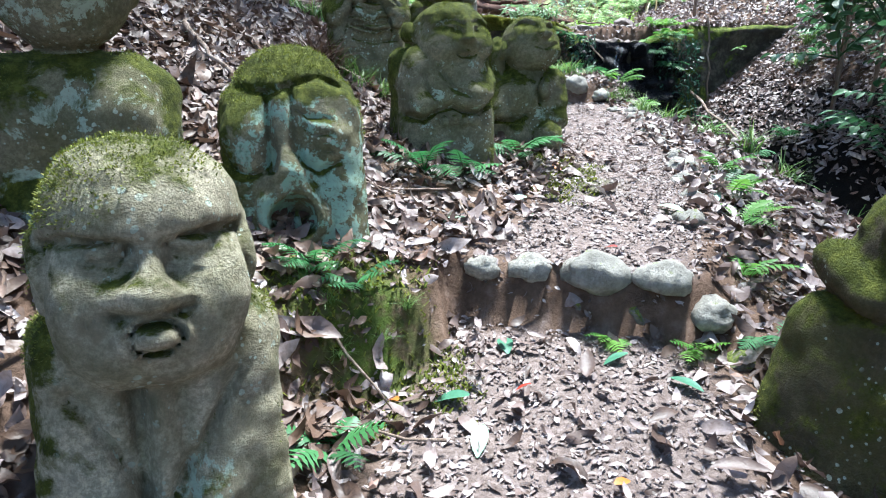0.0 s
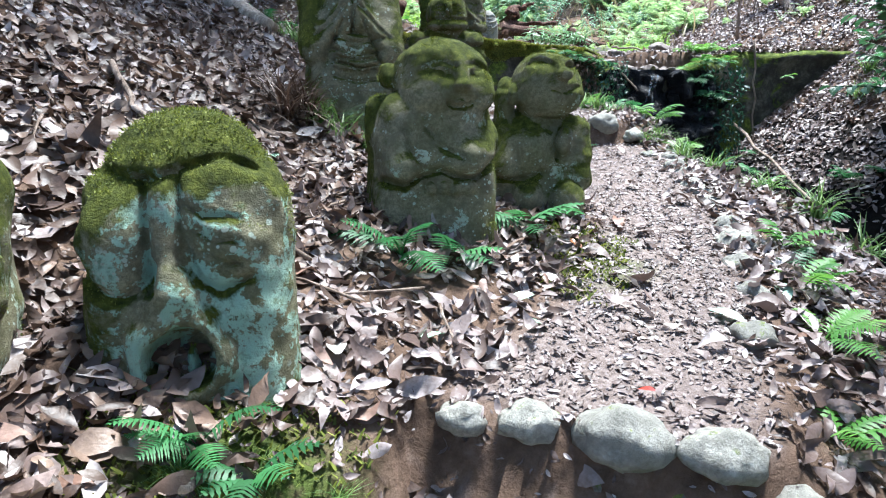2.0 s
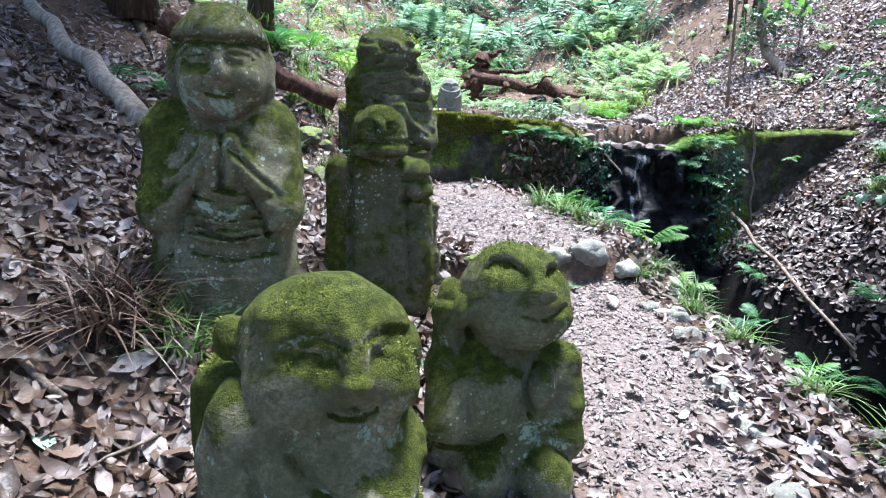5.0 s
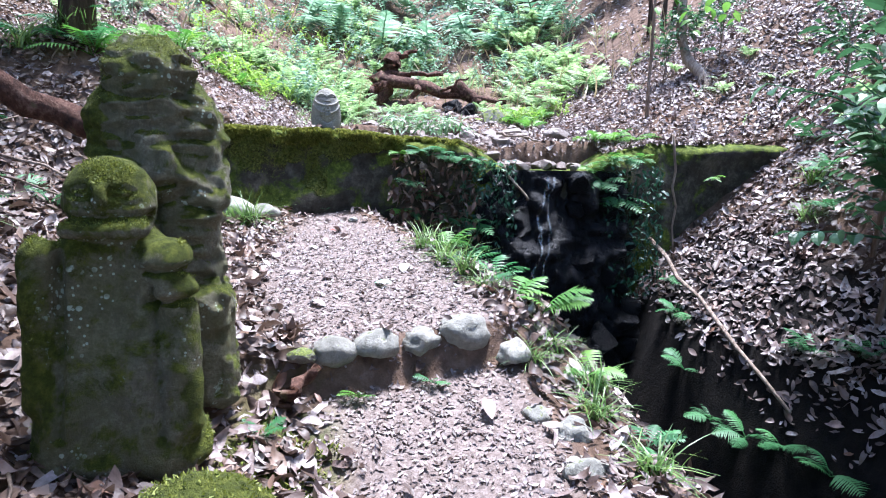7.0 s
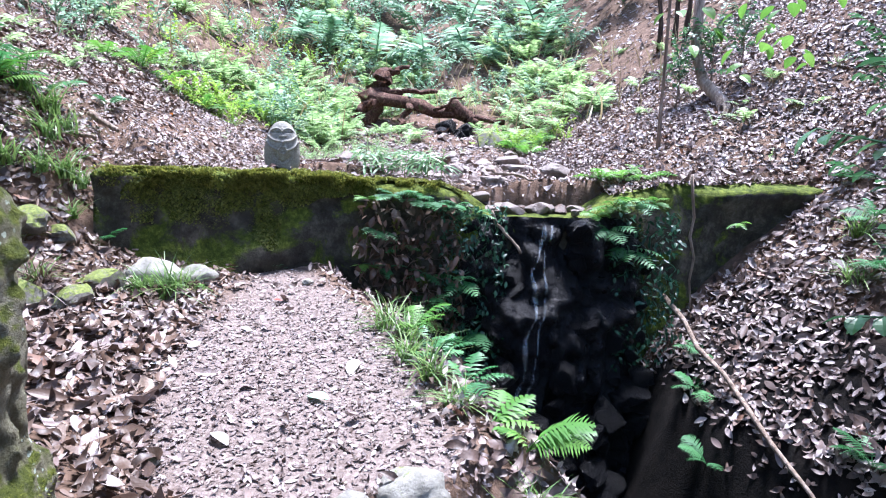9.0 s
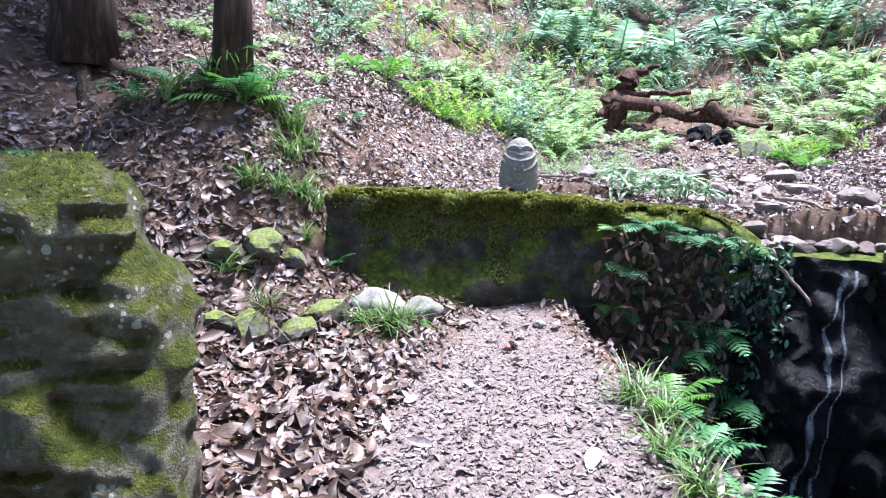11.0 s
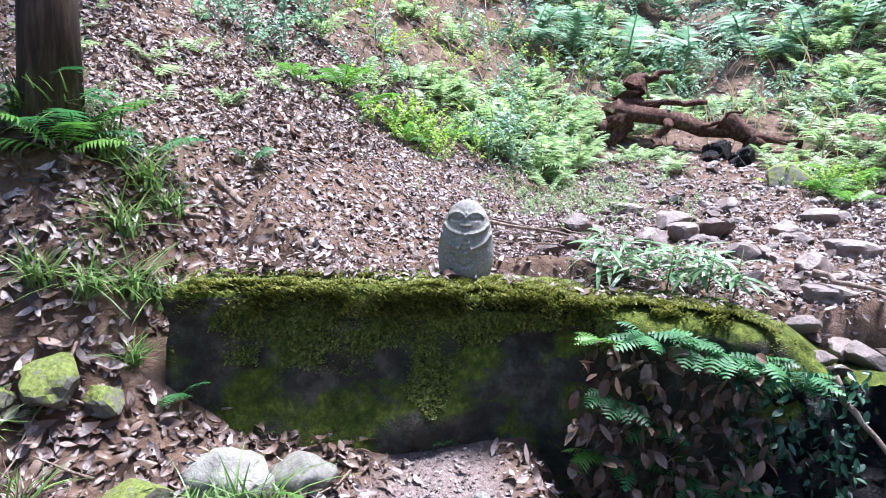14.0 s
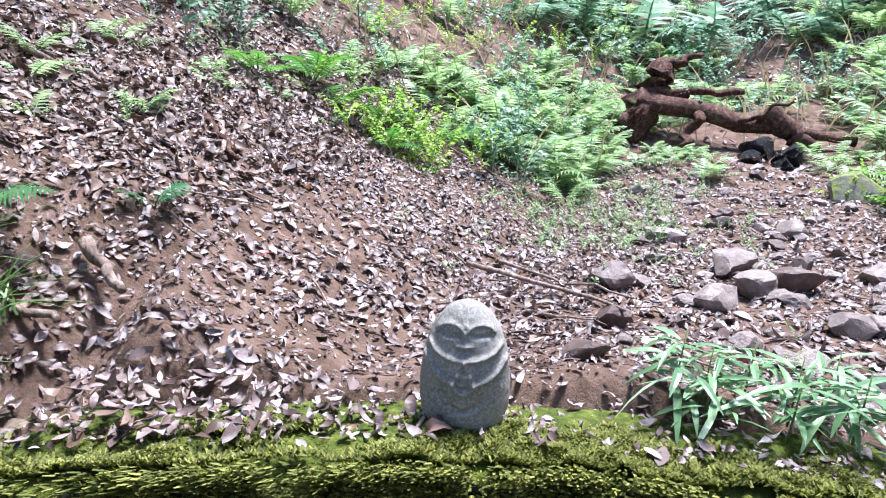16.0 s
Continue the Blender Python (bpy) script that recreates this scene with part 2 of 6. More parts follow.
WATER = water_material()
JIZO = jizo_material()

# ---- mesh helpers ----
def lattice(ix, iy, iz, seed):
    h = np.sin(ix * 127.1 + iy * 311.7 + iz * 74.7 + seed * 53.3) * 43758.5453
    return h - np.floor(h)


def vnoise(x, y, z=0.0, seed=0):
    """Smooth value noise in -1 to 1 over arrays."""
    x, y, z = np.broadcast_arrays(np.asarray(x, float), np.asarray(y, float), np.asarray(z, float))
    ix, iy, iz = np.floor(x), np.floor(y), np.floor(z)
    fx, fy, fz = x - ix, y - iy, z - iz
    fx, fy, fz = (f * f * (3 - 2 * f) for f in (fx, fy, fz))
    out = 0
    for dx in (0, 1):
        for dy in (0, 1):
            for dz in (0, 1):
                w = (fx if dx else 1 - fx) * (fy if dy else 1 - fy) * (fz if dz else 1 - fz)
                out = out + w * lattice(ix + dx, iy + dy, iz + dz, seed)
    return out * 2 - 1


def smooth(a):
    a = np.clip(a, 0, 1)
    return a * a * (3 - 2 * a)


def build(name, verts, faces, material, flat=False):
    """A mesh from arrays or lists of corners and faces."""
    me = bpy.data.meshes.new(name)
    me.from_pydata(verts.tolist() if hasattr(verts, "tolist") else verts, [], faces.tolist() if hasattr(faces, "tolist") else faces)
    me.materials.append(material)
    if not flat:
        me.polygons.foreach_set("use_smooth", [True] * len(me.polygons))
    me.update()
    return me


def thing(name, me, m, label, category, group="", kind=""):
    ob = new(name, me)
    ob.matrix_world = m
    return tagged(ob, label, category, group, kind)


def child(name, me, parent, m=None, label=""):
    ob = new(name, me)
    ob.parent = parent
    if m is not None:
        ob.matrix_basis = m
    return tagged(ob, label)


# ---- the lie of the land ----
def step_one(x):
    return np.interp(x, [-3, -1, -0.35, -0.06, 0.04, 0.95, 1.2], [1.0, 1.35, 1.86, 2.1, 2.42, 2.17, 2.2])


def step_two(x):
    return np.interp(x, [-0.2, 0.5, 1.32, 1.6], [5.55, 5.7, 5.99, 6.1])


def path_height(x, y):
    low, mid, high = 0.32 + 0.135 * y, 0.87 + (y - 2.4) * 0.135, 1.52 + (y - 5.8) * 0.06
    w1 = np.interp(x, [-1.2, -0.4, 0.02, 0.95, 1.15], [0.9, 0.25, 0.07, 0.07, 1.3])
    w2 = np.interp(x, [-0.2, 0.42, 1.35, 1.7], [1.2, 0.07, 0.07, 0.8])
    z = low + (mid - low) * smooth((y - step_one(x)) / w1 + 0.5)
    return z + (high - mid) * smooth((y - step_two(x)) / w2 + 0.5)


def left_edge(y):
    return np.interp(y, [-2, 0, 1.6, 2.4, 3, 4, 4.9, 5.6, 6.3, 7.2, 8.2], [-0.5, -0.4, -0.2, 0.05, 0.42, 0.75, 0.72, 0.5, 0.15, 0.0, 0.15])


def right_edge(y):
    return np.interp(y, [-2, 0, 1.6, 2.3, 3, 4, 4.9, 5.6, 6.2, 7.2, 7.7, 8.2, 8.6], [0.8, 0.8, 0.85, 0.95, 1.2, 1.45, 1.52, 1.5, 1.42, 1.16, 1.05, 0.75, 0.6])


def dam_line(x):
    return np.interp(x, [-1.6, -0.95, -0.64, -0.3, 0.05, 0.38, 0.8, 3.7, 5.2], [7.55, 7.9, 8.14, 8.34, 8.5, 8.62, 8.76, 9.28, 9.36])


def ground_height(x, y, rough=True):
    x, y = np.broadcast_arrays(np.asarray(x, float), np.asarray(y, float))
    zp = path_height(x, np.minimum(y, 8.6))
    dl, dr = np.maximum(0, left_edge(y) - x), np.maximum(0, x - right_edge(y))
    left = 0.24 * np.minimum(dl, 0.9) + 0.5 * np.clip(dl - 0.9, 0, 2) + 0.66 * np.maximum(0, dl - 2.9)
    wide = np.interp(y, [0, 2, 4.5, 6.5, 7.5, 8.5], [1.3, 0.95, 0.5, 0.28, 0.15, 0.1])
    side = -0.16 * np.minimum(dr, wide) - 1.35 * np.maximum(0, dr - wide)
    gx = np.interp(y, [-2, 0, 3, 5, 7, 8.3], [4.3, 4.0, 3.6, 3.2, 2.75, 2.45])
    gz = np.interp(y, [-2, 0, 3, 5, 7, 8.3], [-1.1, -1.0, -0.8, -0.6, -0.3, 0.0])
    bank = 0.85 + 0.85 * (x - 3.4) + 0.2 * (np.minimum(y, 9.3) - 8) + 0.1 * np.maximum(0, x - 6)
    bank = np.minimum(bank, gz + 2.4 * np.maximum(0, x - gx - 0.45))
    lower = np.where(x > gx, np.maximum(gz, bank), np.maximum(gz, zp + left + side))
    bed = 2.27 + 0.12 * np.maximum(0, y - 12) + 0.1 * np.maximum(0, y - 15) + 0.25 * np.maximum(0, y - 18.5)
    bed = bed + 0.1 * np.exp(-(((y - dam_line(x) - 0.35) / 0.45) ** 2)) * smooth((1.7 - x) / 0.8)
    xl, xr = -0.1 + 0.09 * (y - 9), np.interp(y, [9.2, 11.5, 20], [4.7, 3.2, 3.4])
    a, b = np.maximum(0, xl - x), np.maximum(0, x - xr)
    upper = bed + 0.5 * a + 0.2 * np.maximum(0, a - 2.5) + 0.5 * b + 0.22 * np.maximum(0, b - 1.6)
    jump = np.interp(x, [-1.6, -0.85, -0.62, 0.3, 3.2, 4.7, 6.5], [1.7, 1.4, 0.6, 0.35, 0.35, 0.6, 2.6])
    z = lower + (upper - lower) * smooth((y - dam_line(x) - 0.1) / jump)
    z = z + 0.5 * np.exp(-(((x + 1.4) / 0.5) ** 2) - ((y - 8.3) / 0.62) ** 2) + 0.36 * np.exp(-(((x + 0.98) / 0.3) ** 2) - ((y - 8.08) / 0.36) ** 2)
    if rough:
        on = on_path(x, y)
        z = z + (1 - 0.75 * on) * (0.045 * vnoise(x * 1.6, y * 1.6, 0, 3) + 0.022 * vnoise(x * 5, y * 5, 0, 4)) + 0.008 * vnoise(x * 13, y * 13, 0, 5)
    return z


def on_path(x, y):
    return smooth((x - left_edge(y)) / 0.25 + 0.3) * smooth((right_edge(y) - x) / 0.18 + 0.3) * smooth((dam_line(x) - y) / 0.2)


def slope_at(x, y, e=0.03):
    return ((ground_height(x + e, y) - ground_height(x - e, y)) / (2 * e), (ground_height(x, y + e) - ground_height(x, y - e)) / (2 * e))


def h(x, y):
    return float(ground_height(x, y))


def spaced(lo, hi, fine, far):
    mid = np.arange(lo, hi, fine)
    grow = fine * np.cumsum(1.16 ** np.arange(1, 60))
    grow = grow[grow < far]
    return np.concatenate([lo - grow[::-1], mid, mid[-1] + grow])


def make_ground():
    xs, ys = spaced(-3.0, 6.0, 0.055, 42), spaced(-0.6, 14.0, 0.055, 42)
    X, Y = np.meshgrid(xs, ys)
    Z = ground_height(X, Y)
    nx, ny = len(xs), len(ys)
    i = np.arange((ny - 1) * nx).reshape(ny - 1, nx)[:, :-1].ravel()
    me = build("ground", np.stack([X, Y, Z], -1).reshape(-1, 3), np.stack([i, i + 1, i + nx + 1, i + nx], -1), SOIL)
    # Steep step faces drop to dark earth, their shade put into the colour too.
    p = me.attributes.new("path", "FLOAT", "POINT")
    p.data.foreach_set("value", (on_path(X, Y) * smooth((0.65 - np.hypot(np.gradient(Z, ys, axis=0), np.gradient(Z, xs, axis=1))) / 0.3)).ravel().astype(np.float32))
    mossy = smooth(1.2 - np.hypot((X + 0.3) / 0.35, (Y - 2.0) / 0.3)) + smooth(1.2 - np.hypot((X - 0.45) / 0.25, (Y - 5.2) / 0.6)) + 0.8 * smooth(1.1 - np.hypot((X - 0.7) / 0.3, (Y - 3.5) / 0.4))
    q = me.attributes.new("moss", "FLOAT", "POINT")
    q.data.foreach_set("value", np.clip(mossy, 0, 1).ravel().astype(np.float32))
    # Mask along the gully, where shade is put into the soil's colour.
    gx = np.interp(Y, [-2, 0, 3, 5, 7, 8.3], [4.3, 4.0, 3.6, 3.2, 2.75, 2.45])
    shaded = smooth((1.6 - np.abs(X - gx - 0.35)) / 0.4) * smooth((9.1 - Y) / 0.3)
    w = me.attributes.new("shaded", "FLOAT", "POINT")
    w.data.foreach_set("value", shaded.ravel().astype(np.float32))
    thing("ground", me, Matrix(), "brown forest soil with a trodden dirt path", "ground", kind="structure")


make_ground()


def dam_top(x):
    return np.interp(x, [-1.6, -0.95, -0.45, 0.3, 0.8, 1.5, 1.75, 2.0, 2.7, 2.95, 3.4, 5.2], [2.55, 2.46, 2.38, 2.34, 2.31, 2.29, 2.2, 2.04, 2.04, 2.18, 2.28, 2.32])


def make_dam():
    """Old check dam across the ravine: a lumpy mossy wall with thickness, worn crest and a notch for the stream."""
    xs = np.arange(-0.65, 5.25, 0.03)
    ring = [(0.0, 0.0), (0.0, 0.15), (0.0, 0.3), (0.0, 0.42), (0.0, 0.54), (0.0, 0.64), (0.0, 0.73), (0.0, 0.82), (0.0, 0.9), (0.0, 0.95), (0.03, 0.975), (0.09, 0.99), (0.16, 1.0), (0.26, 1.0), (0.36, 1.0), (0.45, 0.96), (0.48, 0.6), (0.48, 0.0)]
    V = []
    for d, f in ring:
        top = dam_top(xs) + 0.022 * vnoise(xs * 3, 2, 0, 8) + 0.012 * vnoise(xs * 11, d * 20, 0, 9)
        low = np.interp(xs, [-1.6, -0.9, 0.6, 1.3, 2, 3, 3.6, 5.2], [2.0, 1.6, 1.35, 0.9, 0.1, 0.1, 0.7, 1.6])
        z = low + (top - low) * f
        bulge = 0.09 * vnoise(xs * 1.7, z * 1.9, 0, 11) + 0.05 * vnoise(xs * 5, z * 5, 0, 12) + 0.025 * vnoise(xs * 12, z * 12, 0, 13)
        bulge = bulge - 0.13 * np.exp(-(((xs - 0.32) / 0.22) ** 2) - ((z - 1.82) / 0.17) ** 2) - 0.06 * np.exp(-(((z - top) / 0.1) ** 2)) * (0.5 + vnoise(xs * 6, 3, 0, 14))
        batter = 0.12 * (1 - f) if d < 0.2 else 0.0
        y = dam_line(xs) + d - batter + (bulge if d < 0.1 else 0)
        V.append(np.stack([xs, y, z], -1))
    V = np.array(V)
    r, n = V.shape[:2]
    F = [(a * n + b, a * n + b + 1, (a + 1) * n + b + 1, (a + 1) * n + b) for a in range(r - 1) for b in range(n - 1)]
    F += [tuple(a * n for a in range(r)), tuple(a * n + n - 1 for a in reversed(range(r)))]
    thing("retaining_wall", build("retaining_wall", V.reshape(-1, 3), F, DAM), Matrix(), "old low check dam wall overgrown with thick green moss", "wall", kind="structure")


make_dam()

# ---- carved stones: rounded solids blended into one skin ----
def ell(p, c, r):
    q = (p - np.array(c, np.float32)) / np.array(r, np.float32)
    k = np.sqrt((q * q).sum(-1)) + 1e-9
    k1 = np.sqrt(((q / np.array(r, np.float32)) ** 2).sum(-1)) + 1e-9
    return k * (k - 1) / k1


def rbox(p, c, half, r, taper=0.0):
    q = p - np.array(c, np.float32)
    s = 1 - taper * (q[..., 2] / max(half[2], 1e-6))
    q = np.stack([q[..., 0] / s, q[..., 1] / s, q[..., 2]], -1)
    d = np.abs(q) - (np.array(half, np.float32) - np.float32(r))
    return np.sqrt((np.maximum(d, 0) ** 2).sum(-1)) + np.minimum(d.max(-1), 0) - r


def rod(p, a, b, r):
    a, b = np.array(a, np.float32), np.array(b, np.float32)
    t = np.clip(((p - a) @ (b - a)) / max(((b - a) ** 2).sum(), 1e-9), 0, 1)
    d = p - a - t[..., None] * (b - a)
    return np.sqrt((d * d).sum(-1)) - r


def line(p, pts, r):
    return np.minimum.reduce([rod(p, a, b, r) for a, b in zip(pts, pts[1:])])


def join(a, b, k):
    m = np.clip(0.5 + 0.5 * (b - a) / k, 0, 1)
    return b + (a - b) * m - k * m * (1 - m)


def cut(a, b, k):
    return -join(-a, b, k)


def mark(d, p, pts, w, depth):
    """Carves (or with a negative depth raises) a line on the front of a solid, along points (x, z)."""
    x, z = p[..., 0], p[..., 2]
    best = np.full(x.shape, 9.0, np.float32)
    for (ax, az), (bx, bz) in zip(pts, pts[1:]):
        ex, ez = bx - ax, bz - az
        t = np.clip(((x - ax) * ex + (z - az) * ez) / max(ex * ex + ez * ez, 1e-9), 0, 1)
        best = np.minimum(best, np.hypot(x - ax - t * ex, z - az - t * ez))
    return d + depth * np.exp(-((best / w) ** 2)) * (p[..., 1] < -0.02)


def bow(cx, cz, rx, rz, a0, a1, n=8):
    return [(cx + rx * math.cos(radians(a0 + (a1 - a0) * i / n)), cz + rz * math.sin(radians(a0 + (a1 - a0) * i / n))) for i in range(n + 1)]


def arc(cx, y, cz, rx, rz, a0, a1, n=7):
    return [(cx + rx * math.cos(radians(a0 + (a1 - a0) * i / n)), y, cz + rz * math.sin(radians(a0 + (a1 - a0) * i / n))) for i in range(n + 1)]


def skin(name, field, lo, hi, step, material):
    """The surface on which field is zero, as a mesh of quads."""
    axes = [np.arange(a, b + step, step) for a, b in zip(lo, hi)]
    P = np.stack(np.meshgrid(*axes, indexing="ij"), -1).astype(np.float32)
    D = field(P)
    D[:, :, 0] = np.maximum(D[:, :, 0], 0.001)
    S = D < 0
    nx, ny, nz = (n - 1 for n in D.shape)
    total, count = np.zeros((nx, ny, nz, 3)), np.zeros((nx, ny, nz))
    corner = [(i, j, k) for i in (0, 1) for j in (0, 1) for k in (0, 1)]
    sub = lambda A, c: A[c[0]:c[0] + nx, c[1]:c[1] + ny, c[2]:c[2] + nz]
    for ca in corner:
        for ax in range(3):
            if ca[ax]:
                continue
            cb = tuple(1 if i == ax else v for i, v in enumerate(ca))
            da, db = sub(D, ca), sub(D, cb)
            hit = (da < 0) != (db < 0)
            t = np.where(hit, da / np.where(hit, da - db, 1), 0)
            pos = np.array(ca, float) + t[..., None] * (np.array(cb, float) - np.array(ca, float))
            total += np.where(hit[..., None], pos, 0)
            count += hit
    cells = np.argwhere(count > 0)
    index = -np.ones((nx, ny, nz), int)
    index[count > 0] = np.arange(len(cells))
    V = np.array(lo) + step * (cells + total[count > 0] / count[count > 0][:, None])
    faces = []
    for ax in range(3):
        u, v = (ax + 1) % 3, (ax + 2) % 3
        A = np.take(S, range(D.shape[ax] - 1), ax)
        B = np.take(S, range(1, D.shape[ax]), ax)
        e = np.argwhere(A != B)
        e = e[(e[:, u] > 0) & (e[:, v] > 0) & (e[:, u] < D.shape[u] - 1) & (e[:, v] < D.shape[v] - 1)]
        quad = []
        for du, dv in ((1, 1), (0, 1), (0, 0), (1, 0)):
            c = e.copy()
            c[:, u] -= du
            c[:, v] -= dv
            quad.append(index[c[:, 0], c[:, 1], c[:, 2]])
        q = np.stack(quad, -1)
        out = A[e[:, 0], e[:, 1], e[:, 2]]
        q[~out] = q[~out][:, ::-1]
        faces.append(q)
    F = np.concatenate(faces)
    return build(name, V, F[(F >= 0).all(1)], material)


def worn(p, seed, big=0.012, small=0.005):
    x, y, z = (p[..., i].astype(np.float64) for i in range(3))
    return big * vnoise(x * 7, y * 7, z * 7, seed) + small * vnoise(x * 22, y * 22, z * 22, seed + 1) + 0.3 * small * vnoise(x * 50, y * 50, z * 50, seed + 2)


def capped_statue(p):
    """Broad square-jawed face under a flat cap, wide nose and pursed round mouth; front towards -y."""
    d = rbox(p, (-0.025, 0.06, 0.31), (0.245, 0.18, 0.36), 0.09, 0.03)
    d = join(d, rod(p, (-0.17, 0.05, 0.57), (0.13, 0.05, 0.57), 0.1), 0.05)
    d = join(d, rod(p, (-0.2, -0.05, 0.42), (-0.09, -0.12, 0.2), 0.05), 0.03)
    d = join(d, rod(p, (0.15, -0.05, 0.42), (0.03, -0.12, 0.2), 0.05), 0.03)
    d = mark(d, p, [(-0.08, 0.54), (-0.082, 0.1)], 0.016, 0.045)
    d = mark(d, p, [(-0.2, 0.52), (-0.13, 0.4), (-0.085, 0.3)], 0.012, 0.03)
    d = mark(d, p, [(0.12, 0.52), (0.04, 0.38), (-0.03, 0.28)], 0.012, 0.03)
    d = mark(d, p, [(0.0, 0.5), (0.0, 0.1)], 0.012, 0.02)
    d = mark(d, p, [(-0.045, 0.5), (-0.045, 0.1)], 0.02, -0.012)
    c, s = math.cos(radians(-9)), math.sin(radians(-9))
    q = p - np.array((-0.03, -0.03, 0.77), np.float32)
    q = np.stack([q[..., 0], q[..., 1] * c + q[..., 2] * s, q[..., 2] * c - q[..., 1] * s], -1)
    face = rbox(q, (0, 0, -0.06), (0.172, 0.15, 0.19), 0.11)
    face = join(face, ell(q, (0, -0.05, -0.15), (0.15, 0.12, 0.1)), 0.05)
    for t in (-1, 1):
        face = join(face, ell(q, (0.09 * t, -0.1, -0.08), (0.08, 0.06, 0.08)), 0.05)
    cap = ell(q, (0, 0.0, 0.06), (0.19, 0.192, 0.19))
    cap = np.maximum(cap, 0.03 + 0.13 * np.abs(q[..., 0]) - q[..., 2])
    face = mark(face, q, [(-0.19, 0.048), (-0.08, 0.03), (0.0, 0.022), (0.08, 0.03), (0.19, 0.048)], 0.01, 0.032)
    face = np.minimum(face, cap)
    for t in (-1, 1):
        face = join(face, ell(q, (0.19 * t, 0.02, -0.01), (0.03, 0.055, 0.095)), 0.015)
    face = join(face, line(q, [(0.01, -0.15, 0.01), (0.0, -0.175, -0.05)], 0.024), 0.03)
    face = join(face, ell(q, (-0.005, -0.175, -0.082), (0.055, 0.05, 0.038)), 0.02)
    for t in (-1, 1):
        face = join(face, ell(q, (-0.005 + 0.05 * t, -0.155, -0.088), (0.032, 0.032, 0.028)), 0.014)
        face = mark(face, q, bow(0.075 * t, 0.012, 0.042, 0.028, 180, 360, 8), 0.006, 0.02)
        face = mark(face, q, bow(0.075 * t, 0.0, 0.03, 0.008, 0, 180, 8), 0.014, -0.004)
        face = mark(face, q, bow(0.075 * t, 0.0, 0.058, 0.045, 190, 330, 8), 0.006, 0.007)
        face = mark(face, q, [(0.05 * t - 0.005, -0.115), (0.075 * t, -0.15), (0.07 * t, -0.19)], 0.009, 0.012)
    face = mark(face, q, bow(-0.005, -0.1, 0.075, 0.022, 200, 340, 10), 0.007, 0.024)
    face = join(face, ell(q, (-0.005, -0.155, -0.16), (0.07, 0.055, 0.048)), 0.012)
    face = mark(face, q, bow(-0.005, -0.16, 0.046, 0.028, 0, 360, 14), 0.008, 0.03)
    face = mark(face, q, [(-0.04, -0.162), (-0.01, -0.156), (0.035, -0.162)], 0.005, 0.01)
    return np.minimum(d, face * 0.95) + worn(p, 11, 0.009, 0.007)


def hooded_statue(p):
    """Slab with a smooth rounded head, hands at the cheeks, a long nose and a round open mouth."""
    p = p + np.array((0.045, 0, 0), np.float32)
    d = rbox(p, (0.0, 0.06, 0.28), (0.25, 0.17, 0.36), 0.1, 0.03)
    d = join(d, ell(p, (0.0, 0.05, 0.5), (0.235, 0.19, 0.29)), 0.05)
    d = join(d, ell(p, (-0.15, -0.07, 0.46), (0.09, 0.085, 0.14)), 0.012)
    d = join(d, ell(p, (0.1, -0.06, 0.44), (0.1, 0.085, 0.13)), 0.015)
    d = join(d, line(p, [(-0.04, -0.1, 0.6), (-0.04, -0.125, 0.45), (-0.02, -0.14, 0.33)], 0.038), 0.02)
    d = join(d, ell(p, (-0.02, -0.12, 0.31), (0.06, 0.05, 0.06)), 0.03)
    d = mark(d, p, [(-0.19, 0.63), (-0.11, 0.6), (-0.06, 0.59), (0.0, 0.615), (0.1, 0.65), (0.17, 0.62)], 0.011, 0.022)
    d = mark(d, p, [(-0.08, 0.6), (-0.078, 0.45), (-0.072, 0.33)], 0.011, 0.035)
    d = mark(d, p, [(-0.002, 0.6), (0.0, 0.48), (0.03, 0.36), (0.08, 0.325), (0.16, 0.36)], 0.009, 0.026)
    for i in range(3):
        z = 0.535 - 0.055 * i
        d = mark(d, p, [(0.015 + 0.015 * i, z), (0.055 + 0.012 * i, z - 0.028), (0.13, z - 0.034)], 0.006, 0.018)
    d = mark(d, p, bow(-0.15, 0.46, 0.095, 0.14, 200, 330), 0.012, 0.025)
    ring = np.hypot(np.abs(np.hypot(p[..., 0] + 0.012, p[..., 2] - 0.17) - 0.092), p[..., 1] + 0.12) - 0.03
    d = join(d, ring, 0.03)
    d = cut(d, ell(p, (-0.012, -0.13, 0.17), (0.078, 0.13, 0.074)), 0.012)
    d = join(d, ell(p, (0.0, -0.03, 0.15), (0.022, 0.05, 0.05)), 0.012)
    return d + worn(p, 21, 0.012, 0.007)


